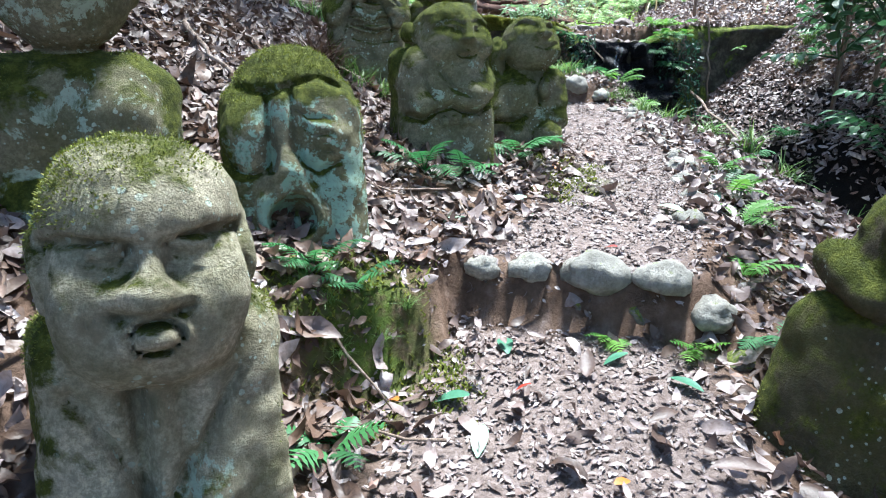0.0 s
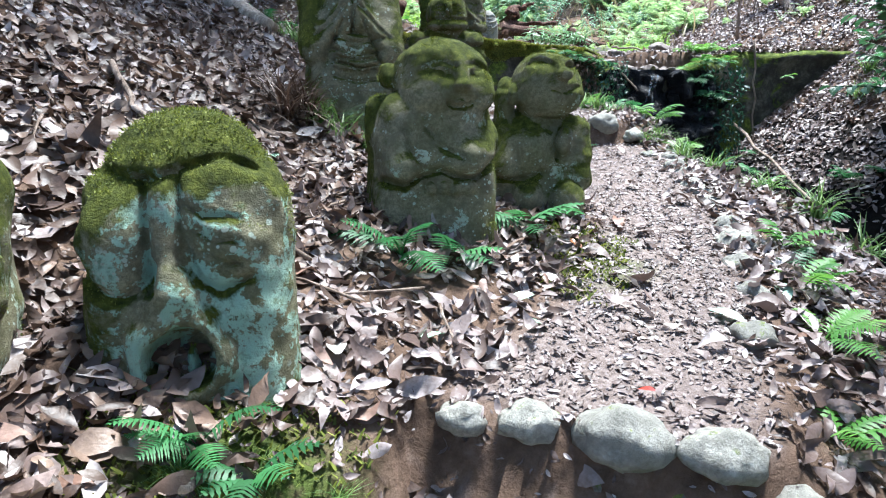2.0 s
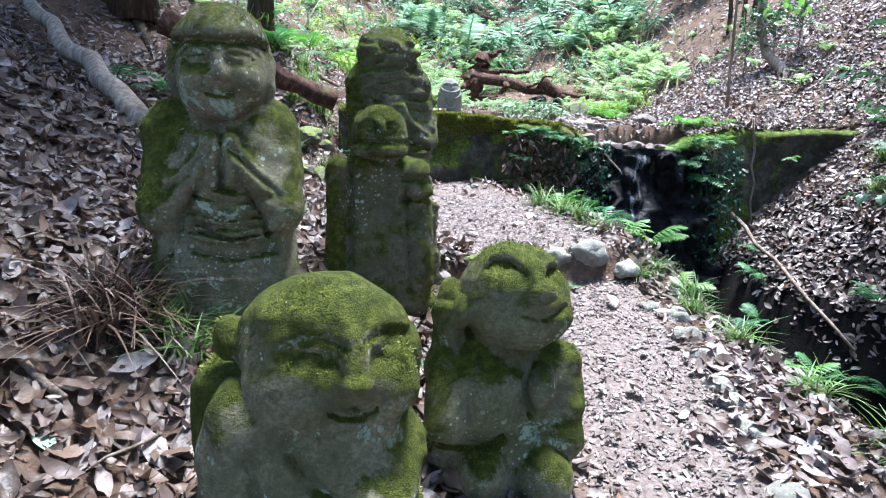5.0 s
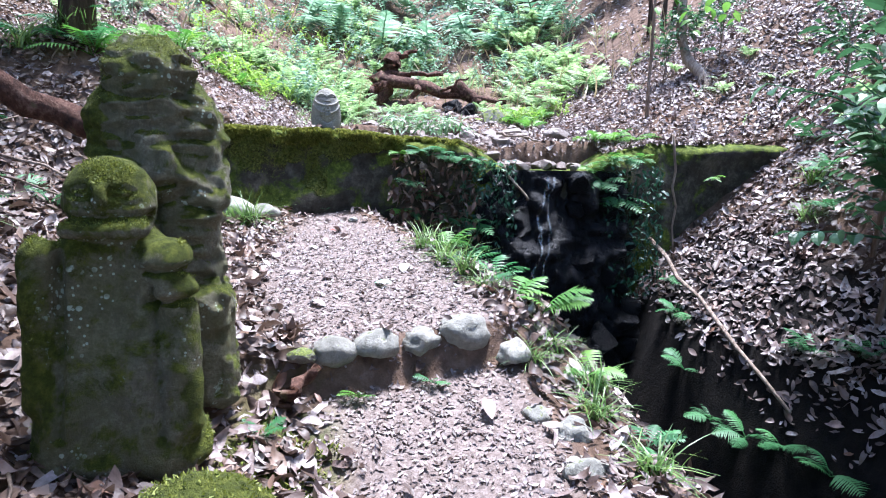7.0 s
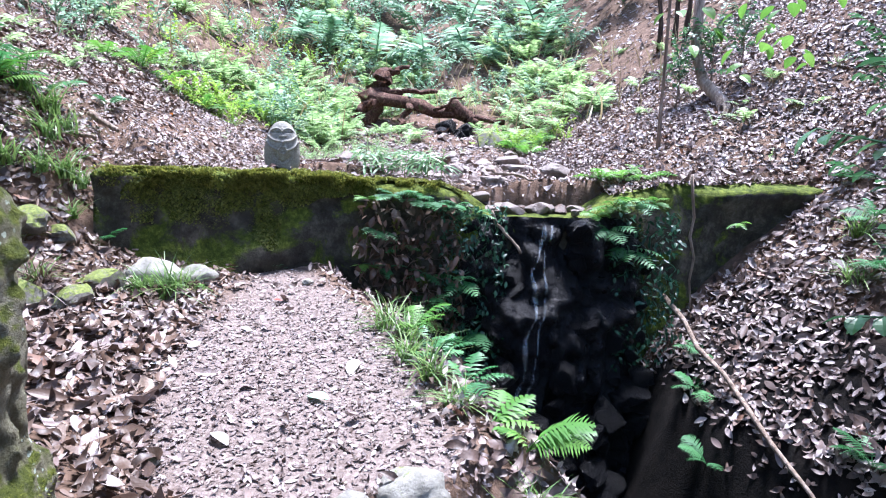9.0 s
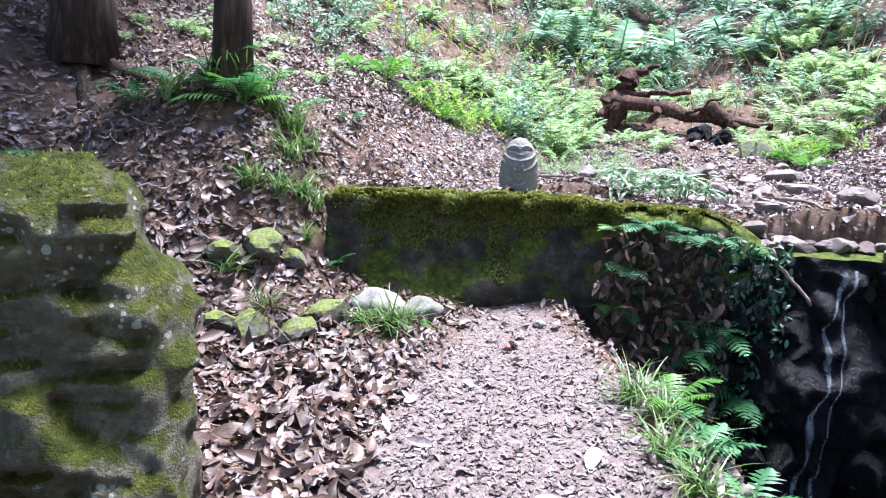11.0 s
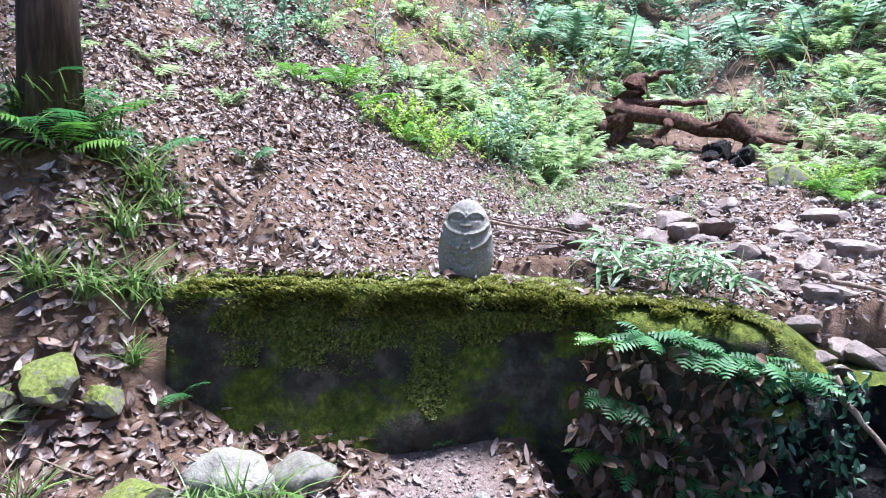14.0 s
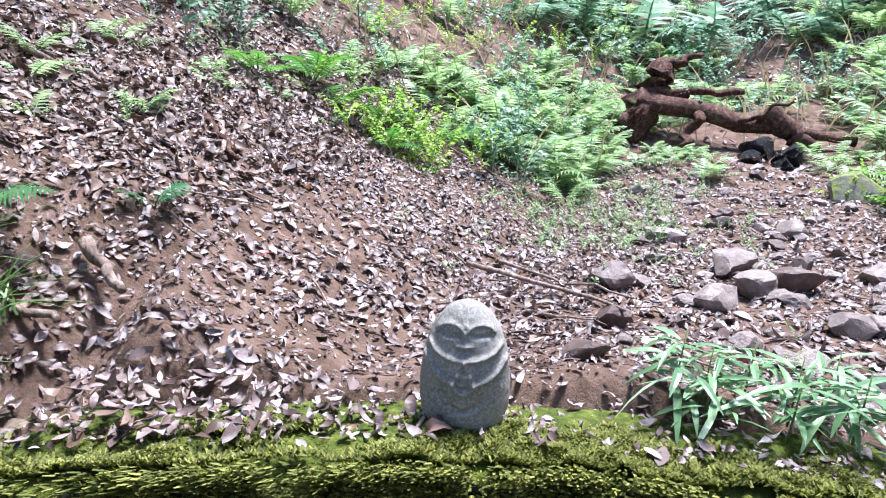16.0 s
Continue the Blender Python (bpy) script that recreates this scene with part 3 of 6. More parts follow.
def smiling_statue(p):
    """Round smiling face turned up and aside, over a draped body with a broad back slab."""
    d = rbox(p, (0, 0.05, 0.17), (0.255, 0.18, 0.26), 0.1, 0.02)
    torso = rbox(p, (0.0, 0.02, 0.5), (0.235, 0.19, 0.2), 0.12, 0.08)
    torso = join(torso, rod(p, (0.18, -0.04, 0.5), (0.14, -0.14, 0.42), 0.085), 0.03)
    torso = join(torso, rod(p, (-0.17, -0.03, 0.5), (-0.12, -0.13, 0.38), 0.075), 0.04)
    torso = join(torso, ell(p, (0.08, -0.15, 0.4), (0.075, 0.05, 0.06)), 0.03)
    d = join(d, torso, 0.02)
    d = join(d, rbox(p, (-0.2, 0.11, 0.36), (0.07, 0.12, 0.32), 0.06), 0.03)
    d = mark(d, p, [(-0.2, 0.33), (-0.12, 0.31), (-0.06, 0.35), (0.02, 0.375), (0.08, 0.35), (0.15, 0.34), (0.23, 0.4)], 0.014, 0.035)
    d = mark(d, p, [(-0.03, 0.54), (0.02, 0.46), (0.1, 0.42)], 0.012, 0.022)
    d = mark(d, p, [(-0.12, 0.52), (-0.1, 0.44), (-0.04, 0.38)], 0.012, 0.02)
    for i in range(4):
        d = join(d, ell(p, (-0.02 + 0.05 * i, -0.135, 0.3 + 0.008 * (i % 2)), (0.026, 0.03, 0.03)), 0.01)
    head = ell(p, (0.03, 0.0, 0.735), (0.2, 0.175, 0.165))
    head = join(head, ell(p, (0.045, -0.09, 0.675), (0.192, 0.1, 0.13)), 0.02)
    head = join(head, ell(p, (-0.178, 0.0, 0.75), (0.04, 0.05, 0.055)), 0.012)
    head = join(head, ell(p, (0.225, 0.02, 0.7), (0.03, 0.06, 0.08)), 0.02)
    head = cut(head, ell(p, (0.005, -0.2, 0.738), (0.062, 0.058, 0.03)), 0.02)
    head = cut(head, ell(p, (0.175, -0.18, 0.745), (0.045, 0.06, 0.028)), 0.02)
    head = join(head, ell(p, (0.01, -0.152, 0.733), (0.038, 0.018, 0.014)), 0.006)
    head = join(head, ell(p, (0.172, -0.125, 0.74), (0.03, 0.018, 0.013)), 0.006)
    head = join(head, ell(p, (-0.02, -0.14, 0.65), (0.08, 0.05, 0.06)), 0.04)
    head = join(head, ell(p, (0.17, -0.13, 0.66), (0.06, 0.05, 0.055)), 0.03)
    head = join(head, line(p, [(0.095, -0.165, 0.775), (0.102, -0.21, 0.695)], 0.022), 0.015)
    head = join(head, ell(p, (0.102, -0.21, 0.69), (0.034, 0.034, 0.025)), 0.01)
    head = mark(head, p, [(-0.06, 0.748), (-0.01, 0.775), (0.04, 0.778), (0.08, 0.76)], 0.008, 0.01)
    head = mark(head, p, [(0.12, 0.772), (0.16, 0.785), (0.21, 0.77)], 0.008, 0.01)
    head = mark(head, p, bow(0.093, 0.632, 0.05, 0.018, 190, 350), 0.008, 0.03)
    head = join(head, ell(p, (0.093, -0.185, 0.632), (0.022, 0.015, 0.009)), 0.005)
    head = mark(head, p, [(-0.1, 0.82), (0.0, 0.83), (0.12, 0.82), (0.2, 0.79)], 0.02, -0.008)
    return np.minimum(d, head) + worn(p, 31, 0.009, 0.006)


def listening_statue(p):
    """Seated small figure, head thrown back and turned aside, one hand cupped at the ear."""
    d = rbox(p, (0.0, 0.05, 0.22), (0.225, 0.17, 0.3), 0.11, 0.06)
    d = join(d, ell(p, (0, 0.05, 0.44), (0.205, 0.15, 0.2)), 0.05)
    d = join(d, rod(p, (0.18, -0.02, 0.5), (0.2, -0.06, 0.25), 0.06), 0.03)
    d = join(d, rod(p, (-0.17, -0.02, 0.45), (-0.16, -0.1, 0.3), 0.075), 0.03)
    d = join(d, rod(p, (-0.17, -0.02, 0.5), (-0.17, -0.04, 0.64), 0.05), 0.03)
    d = join(d, ell(p, (0.105, -0.12, 0.43), (0.045, 0.055, 0.08)), 0.012)
    d = join(d, ell(p, (-0.04, -0.1, 0.36), (0.11, 0.07, 0.12)), 0.03)
    for x in (-0.06, 0.13):
        d = join(d, ell(p, (x, -0.13, 0.16), (0.085, 0.08, 0.085)), 0.02)
    d = cut(d, rod(p, (0.035, -0.17, 0.36), (0.04, -0.2, 0.04), 0.022), 0.025)
    d = cut(d, line(p, [(0.05, -0.16, 0.4), (0.09, -0.18, 0.3), (0.15, -0.18, 0.26)], 0.014), 0.02)
    head = ell(p, (0.022, -0.02, 0.69), (0.172, 0.165, 0.162))
    head = join(head, ell(p, (0.07, -0.09, 0.645), (0.12, 0.1, 0.1)), 0.04)
    head = join(head, ell(p, (-0.165, -0.02, 0.675), (0.045, 0.05, 0.07)), 0.01)
    head = join(head, ell(p, (-0.135, -0.08, 0.65), (0.03, 0.04, 0.06)), 0.01)
    head = cut(head, ell(p, (-0.017, -0.19, 0.79), (0.055, 0.085, 0.026)), 0.02)
    head = cut(head, ell(p, (0.132, -0.16, 0.775), (0.04, 0.085, 0.024)), 0.02)
    head = join(head, line(p, [(0.065, -0.145, 0.8), (0.09, -0.205, 0.73)], 0.024), 0.02)
    head = join(head, ell(p, (0.093, -0.205, 0.725), (0.036, 0.032, 0.028)), 0.01)
    head = mark(head, p, bow(-0.017, 0.785, 0.055, 0.045, 10, 170), 0.008, -0.008)
    head = mark(head, p, bow(0.135, 0.77, 0.042, 0.04, 10, 170), 0.008, -0.008)
    head = mark(head, p, bow(-0.017, 0.772, 0.045, 0.03, 15, 165), 0.007, 0.016)
    head = mark(head, p, bow(0.135, 0.757, 0.036, 0.026, 15, 165), 0.007, 0.014)
    head = mark(head, p, [(0.03, 0.66), (0.1, 0.65), (0.16, 0.675)], 0.008, 0.014)
    d = mark(d, p, [(-0.2, 0.25), (-0.08, 0.24), (0.0, 0.28)], 0.013, 0.03)
    d = mark(d, p, [(0.09, 0.5), (0.06, 0.43), (0.075, 0.35)], 0.01, 0.02)
    return np.minimum(d, head) + worn(p, 41, 0.011, 0.007)


def praying_statue(p):
    """Tall narrow figure with joined hands, pleated robe and a calm face."""
    p = p + np.array((0.03, 0, 0), np.float32)
    d = rbox(p, (0, 0.04, 0.4), (0.25, 0.18, 0.46), 0.12, 0.1)
    d = join(d, rod(p, (-0.16, 0.02, 0.86), (0.16, 0.02, 0.86), 0.1), 0.08)
    for s in (-1, 1):
        d = join(d, rod(p, (0.2 * s, 0.0, 0.82), (0.2 * s, -0.1, 0.56), 0.075), 0.03)
        d = join(d, rod(p, (0.19 * s, -0.1, 0.56), (0.035 * s, -0.15, 0.73), 0.055), 0.02)
        d = join(d, rod(p, (0.035 * s, -0.17, 0.68), (0.028 * s, -0.17, 0.8), 0.035), 0.012)
        d = cut(d, line(p, [(0.03 * s, -0.2, 0.66), (0.1 * s, -0.2, 0.56), (0.14 * s, -0.2, 0.46)], 0.01), 0.012)
    for z in (0.6, 0.54, 0.47):
        d = join(d, line(p, arc(0.03, -0.145, z + 0.05, 0.14, 0.05, 210, 330), 0.028), 0.012)
    d = cut(d, rod(p, (0.02, -0.2, 0.3), (0.02, -0.21, 0.1), 0.015), 0.02)
    head = ell(p, (0, -0.03, 1.06), (0.15, 0.15, 0.2))
    head = join(head, ell(p, (0, -0.09, 0.98), (0.11, 0.08, 0.1)), 0.05)
    cap = np.maximum(ell(p, (0, -0.02, 1.12), (0.165, 0.165, 0.17)), 1.14 - p[..., 2])
    head = join(head, cap, 0.015)
    for s in (-1, 1):
        head = join(head, ell(p, (0.155 * s, 0.0, 1.04), (0.025, 0.05, 0.1)), 0.015)
        head = cut(head, line(p, arc(0.068 * s, -0.178, 1.07, 0.042, 0.02, 200, 340), 0.008), 0.008)
        head = join(head, ell(p, (0.075 * s, -0.14, 1.01), (0.05, 0.035, 0.05)), 0.03)
    head = join(head, line(p, [(0, -0.17, 1.1), (0, -0.195, 1.02)], 0.02), 0.015)
    head = join(head, ell(p, (0, -0.18, 1.015), (0.038, 0.03, 0.02)), 0.01)
    head = join(head, ell(p, (0, -0.165, 0.962), (0.035, 0.02, 0.014)), 0.01)
    for t in (-1, 1):
        head = mark(head, p, bow(0.068 * t, 1.075, 0.045, 0.016, 0, 360, 12), 0.006, 0.012)
        head = mark(head, p, bow(0.07 * t, 1.09, 0.06, 0.035, 15, 165), 0.007, 0.012)
        d = mark(d, p, [(0.05 * t, 0.7), (0.12 * t, 0.56), (0.17 * t, 0.42)], 0.009, 0.025)
        d = mark(d, p, [(0.03 * t, 0.78), (0.1 * t, 0.7), (0.19 * t, 0.62)], 0.009, 0.02)
    head = mark(head, p, [(-0.045, 0.965), (0, 0.955), (0.045, 0.965)], 0.008, 0.016)
    head = mark(head, p, [(-0.15, 1.15), (0, 1.13), (0.15, 1.15)], 0.01, 0.02)
    d = mark(d, p, [(0.0, 0.84), (0.0, 0.64)], 0.008, 0.022)
    for z in (0.625, 0.565, 0.5, 0.43):
        d = mark(d, p, [(-0.11, z), (0.03, z - 0.035), (0.16, z - 0.01)], 0.009, 0.022)
    return join(d, head, 0.012) + worn(p, 51, 0.01, 0.007)


def staff_statue(p):
    """Figure with a round head, a staff at one shoulder and a bundle on the other."""
    d = rbox(p, (0, 0.03, 0.31), (0.2, 0.14, 0.38), 0.09, 0.28)
    d = join(d, rod(p, (-0.07, 0.0, 0.62), (0.07, 0.0, 0.62), 0.08), 0.06)
    d = join(d, rod(p, (-0.2, -0.06, 0.2), (-0.19, -0.06, 0.6), 0.05), 0.015)
    d = join(d, ell(p, (-0.19, -0.06, 0.62), (0.05, 0.05, 0.06)), 0.015)
    d = join(d, ell(p, (0.15, -0.06, 0.6), (0.075, 0.085, 0.075)), 0.03)
    d = join(d, ell(p, (0.16, -0.07, 0.5), (0.065, 0.075, 0.05)), 0.03)
    d = join(d, rod(p, (0.19, -0.06, 0.5), (0.2, -0.08, 0.12), 0.05), 0.03)
    head = join(ell(p, (0, -0.02, 0.78), (0.13, 0.13, 0.125)), rbox(p, (0, -0.03, 0.74), (0.11, 0.11, 0.06), 0.05), 0.03)
    head = cut(head, line(p, [(-0.12, -0.12, 0.77), (0, -0.165, 0.765), (0.12, -0.12, 0.77)], 0.014), 0.02)
    head = join(head, line(p, [(-0.1, -0.11, 0.7), (0, -0.145, 0.695), (0.1, -0.11, 0.7)], 0.025), 0.015)
    for s in (-1, 1):
        head = cut(head, ell(p, (0.05 * s, -0.16, 0.81), (0.025, 0.02, 0.012)), 0.01)
    head = join(head, ell(p, (0, -0.15, 0.79), (0.02, 0.025, 0.04)), 0.015)
    d = mark(d, p, [(-0.13, 0.62), (-0.14, 0.1)], 0.012, 0.025)
    d = mark(d, p, [(0.12, 0.52), (0.13, 0.08)], 0.012, 0.02)
    d = mark(d, p, [(0.1, 0.575), (0.25, 0.575)], 0.012, 0.025)
    d = mark(d, p, [(0.1, 0.48), (0.25, 0.49)], 0.012, 0.03)
    for t in (-1, 1):
        head = mark(head, p, bow(0.05 * t, 0.8, 0.03, 0.012, 0, 360, 10), 0.007, 0.012)
    head = mark(head, p, [(-0.12, 0.735), (0, 0.73), (0.12, 0.735)], 0.01, 0.022)
    return join(d, head, 0.012) + worn(p, 61, 0.012, 0.007)


def tall_statue(p):
    """Tall weathered figure, knobbly all over, on a small block."""
    d = rbox(p, (-0.02, 0.0, 0.14), (0.215, 0.18, 0.21), 0.035)
    p = p + np.array((0.035, 0, 0), np.float32)
    d = join(d, rbox(p, (0, 0.02, 0.62), (0.195, 0.15, 0.42), 0.09, 0.01), 0.02)
    d = join(d, rod(p, (-0.15, 0, 0.93), (0.14, 0, 0.92), 0.08), 0.05)
    d = join(d, ell(p, (-0.01, -0.01, 1.06), (0.145, 0.14, 0.16)), 0.02)
    d = join(d, ell(p, (-0.01, -0.04, 1.1), (0.15, 0.12, 0.1)), 0.02)
    d = join(d, ell(p, (0.0, -0.13, 0.78), (0.08, 0.05, 0.09)), 0.03)
    for t in (-1, 1):
        d = join(d, rod(p, (0.17 * t, -0.02, 0.88), (0.18 * t, -0.08, 0.66), 0.045), 0.02)
        d = join(d, rod(p, (0.18 * t, -0.08, 0.66), (0.04 * t, -0.15, 0.76), 0.036), 0.02)
        d = mark(d, p, bow(0.06 * t, 1.02, 0.04, 0.02, 0, 360, 10), 0.01, 0.014)
    for i, z in enumerate((0.4, 0.46, 0.52, 0.58, 0.64, 0.7, 0.83, 0.88, 0.94, 1.0, 1.08, 1.13)):
        w = 0.05 * math.sin(i * 1.7)
        d = mark(d, p, [(-0.17 + w, z + 0.02), (-0.06, z - 0.02 + w * 0.3), (0.03 + w, z + 0.01), (0.17, z - 0.02)], 0.011, 0.016)
        d = mark(d, p, [(-0.15, z - 0.03), (-0.02 + w, z - 0.01), (0.15 - w, z + 0.02)], 0.012, -0.013)
    d = mark(d, p, [(-0.01, 0.7), (0.0, 0.4)], 0.014, 0.02)
    return d + worn(p, 71, 0.02, 0.02)


def round_bellied_statue(p):
    """Broad seated figure with folded arms and a heavy round chin."""
    p = p + np.array((0.06, 0, 0), np.float32)
    d = rbox(p, (0, 0.04, 0.32), (0.26, 0.19, 0.4), 0.1, 0.03)
    d = join(d, rod(p, (-0.17, 0, 0.64), (0.17, 0, 0.64), 0.1), 0.05)
    for s in (-1, 1):
        d = join(d, rod(p, (0.24 * s, -0.02, 0.62), (0.22 * s, -0.1, 0.38), 0.08), 0.03)
        d = join(d, ell(p, (0.13 * s, -0.13, 0.5), (0.12, 0.07, 0.14)), 0.025)
    d = join(d, ell(p, (0, -0.1, 0.25), (0.2, 0.13, 0.14)), 0.04)
    d = cut(d, rod(p, (0, -0.2, 0.64), (0, -0.2, 0.38), 0.018), 0.02)
    head = ell(p, (0, -0.06, 0.95), (0.2, 0.18, 0.22))
    head = join(head, ell(p, (0, -0.2, 0.97), (0.035, 0.04, 0.05)), 0.02)
    head = cut(head, line(p, arc(0, -0.22, 0.92, 0.08, 0.05, 200, 340), 0.01), 0.01)
    for s in (-1, 1):
        head = cut(head, line(p, arc(0.08 * s, -0.22, 1.02, 0.05, 0.02, 200, 340), 0.01), 0.01)
        head = join(head, ell(p, (0.2 * s, -0.02, 0.98), (0.03, 0.05, 0.1)), 0.02)
    return join(d, head, 0.015) + worn(p, 81)


def squat_statue(p):
    """Weathered little seated figure on a rough boulder plinth."""
    d = rbox(p, (0, 0, 0.22), (0.25, 0.22, 0.3), 0.09, 0.12)
    d = join(d, ell(p, (0.02, 0.02, 0.58), (0.19, 0.16, 0.22)), 0.02)
    d = join(d, ell(p, (0.02, 0.0, 0.74), (0.13, 0.12, 0.12)), 0.03)
    d = join(d, rod(p, (-0.14, -0.08, 0.62), (0.0, -0.16, 0.55), 0.05), 0.02)
    d = join(d, rod(p, (0.16, -0.08, 0.62), (0.03, -0.16, 0.55), 0.05), 0.02)
    d = join(d, ell(p, (0.02, -0.12, 0.74), (0.025, 0.03, 0.035)), 0.02)
    return d + worn(p, 91, 0.02, 0.006)


def egg_jizo(p):
    """Smooth egg-shaped guardian stone with a carved closed-eyed face, robe lines and a held jewel."""
    z = p[..., 2]
    d = ell(p, (0, 0, 0.16), (0.121, 0.095, 0.212))
    d = join(d, ell(p, (0, 0, 0.1), (0.118, 0.092, 0.16)), 0.03)
    for t in (-1, 1):
        d = mark(d, p, bow(0.04 * t, 0.296, 0.036, 0.026, 10, 170), 0.0059, -0.007)
        d = mark(d, p, bow(0.041 * t, 0.298, 0.03, 0.007, 190, 350), 0.0052, 0.007)
        d = mark(d, p, [(0.028 * t, 0.13), (0.046 * t, 0.095), (0.06 * t, 0.125)], 0.0065, 0.005)
    d = mark(d, p, [(-0.001, 0.318), (0.001, 0.318)], 0.0078, -0.007)
    d = mark(d, p, [(-0.018, 0.267), (0.018, 0.267)], 0.0052, -0.006)
    d = mark(d, p, [(-0.018, 0.258), (0, 0.253), (0.018, 0.258)], 0.0052, 0.007)
    d = mark(d, p, bow(0, 0.272, 0.096, 0.042, 190, 350), 0.0072, -0.010)
    d = mark(d, p, [(-0.108, 0.23), (-0.09, 0.2), (-0.06, 0.178), (-0.03, 0.17)], 0.0078, -0.011)
    d = mark(d, p, [(0.11, 0.225), (0.09, 0.197), (0.06, 0.176), (0.03, 0.168)], 0.0078, -0.011)
    d = mark(d, p, bow(0, 0.168, 0.027, 0.024, 0, 360, 14), 0.0078, -0.011)
    d = mark(d, p, [(-0.02, 0.195), (0, 0.222), (0.02, 0.195)], 0.0065, -0.010)
    d = mark(d, p, [(-0.01, 0.17), (0.01, 0.17)], 0.0065, -0.007)
    d = mark(d, p, [(-0.056, 0.14), (-0.04, 0.105), (0, 0.085), (0.04, 0.105), (0.052, 0.135)], 0.0078, 0.010)
    return d + 0.0012 * vnoise(p[..., 0] * 60, p[..., 1] * 60, z * 60, 5)


def moss_coat(me, stand, much, seed, dome):
    """Short moss blades over what faces the sky and the flanks of a stone, in patches."""
    count, cover = much
    rng = np.random.default_rng(100 + seed)
    m = len(me.polygons)
    c, nv = np.empty(m * 3), np.empty(m * 3)
    me.polygons.foreach_get("center", c)
    me.polygons.foreach_get("normal", nv)
    c, nv = c.reshape(-1, 3), nv.reshape(-1, 3)
    want = 1.2 * np.maximum(nv[:, 2] - 0.2, 0) + 0.55 * (np.abs(c[:, 0]) > 0.19) + dome[0] * (c[:, 2] > dome[1]) + 0.9 * vnoise(c[:, 0] * 8, c[:, 1] * 8, c[:, 2] * 8, seed + 5) - 1.05 + 0.6 * cover
    want = np.clip(want, 0, 0.5) * (c[:, 2] > 0.02)
    pick = rng.choice(m, count, p=want / want.sum())
    o, up = c[pick] + rng.normal(0, 0.003, (count, 3)), nv[pick] + rng.normal(0, 0.55, (count, 3))
    up /= np.linalg.norm(up, axis=1)[:, None]
    s = np.cross(up, rng.normal(0, 1, (count, 3)))
    s /= np.linalg.norm(s, axis=1)[:, None]
    L = rng.uniform(0.003, 0.008, count)[:, None]
    V = np.stack([o - s * L * 0.28, o + s * L * 0.28, o + up * L + s * L * 0.1, o + up * L - s * L * 0.1], 1).reshape(-1, 3)
    thing("moss", build("moss", V, np.arange(count * 4).reshape(-1, 4), STATUEMOSS, True), stand, "soft green moss grown over a weathered stone figure", "moss", kind="stuff")


STONE = (0.36, 0.335, 0.225)
STATUES = [
    (capped_statue, "cap", (-0.565, 1.28, 0.40), 26, 0.36, 0.03, 0.09, 0.011, 1.1, "weathered stone figure with broad face, flat cap and pursed mouth"),
    (hooded_statue, "hood", (-0.475, 2.31, 0.88), 14, 0.3, 0.1, 0.19, 0.0095, 0.86, "mossy hooded stone figure with pale lichen and ring mouth"),
    (smiling_statue, "smile", (0.02, 3.45, 1.02), 8, 0.3, 0.1, 0.13, 0.0095, 0.98, "mossy stone figure with a round smiling face"),
    (listening_statue, "listen", (0.5, 4.0, 1.05), 0, 0.3, 0.13, 0.09, 0.0095, 0.95, "small mossy stone figure with head tilted back laughing"),
    (praying_statue, "pray", (-0.445, 4.42, 1.36), 14, 0.3, 0.09, 0.12, 0.0105, 1.4, "tall stone figure with joined hands and pleated robe"),
    (staff_statue, "staff", (0.015, 5.08, 1.42), 8, 0.3, 0.2, 0.06, 0.0095, 1.0, "dark mossy stone figure holding a staff and bundle"),
    (tall_statue, "tall", (0.07, 5.48, 1.5), 12, 0.27, 0.1, 0.07, 0.0095, 1.3, "tall knobbly weathered stone figure on a small block"),
    (round_bellied_statue, "belly", (-1.07, 2.06, 0.87), 22, 0.34, 0.1, 0.17, 0.011, 1.3, "broad lichen-covered stone figure with folded arms"),
    (squat_statue, "squat", (1.17, 1.62, 0.42), -58, 0.3, 0.18, 0.04, 0.0105, 0.95, "squat dark stone figure on a boulder plinth"),
]
for i, (field, tag, place, turn, depth, moss, lichen, step, tall, label) in enumerate(STATUES):
    base = {"tall": (0.27, 0.25, 0.18), "staff": (0.25, 0.23, 0.16), "squat": (0.11, 0.09, 0.062), "cap": (0.6, 0.55, 0.4)}.get(tag, STONE)
    me = skin("stone_statue", field, (-0.34, -depth - 0.04, -0.14), (0.34, 0.34, tall), step, statue_material("stone_" + tag, base, moss, lichen, i + 1, {"hood": 0.42, "smile": 0.16, "cap": 0.0}.get(tag, 0.08), (0.42, 0.62, 0.5) if tag == "hood" else (0.5, 0.6, 0.48)))
    stand = pose(*place, 0, 0, turn) @ pose(0, 0, 0, -6 if tag != "hood" else -10)
    thing("stone_statue", me, stand, label, "statue", "stone figures along the path")
    moss_coat(me, stand, {"cap": (6000, 0.15), "hood": (6500, 0.5), "smile": (3500, 0.3), "listen": (2400, 0.3), "staff": (4500, 0.5), "tall": (2200, 0.3)}.get(tag, (2400, 0.3)), i, {"hood": (0.55, 0.64), "cap": (0.9, 0.84)}.get(tag, (0.0, 9.0)))
jizo_mesh = skin("stone_statue", egg_jizo, (-0.14, -0.12, -0.03), (0.14, 0.12, 0.39), 0.0034, JIZO)
thing("stone_statue", jizo_mesh, pose(0.35, 8.87, 2.335, 0, 0, 10), "smooth grey egg-shaped carved guardian stone on the mossy wall", "statue")

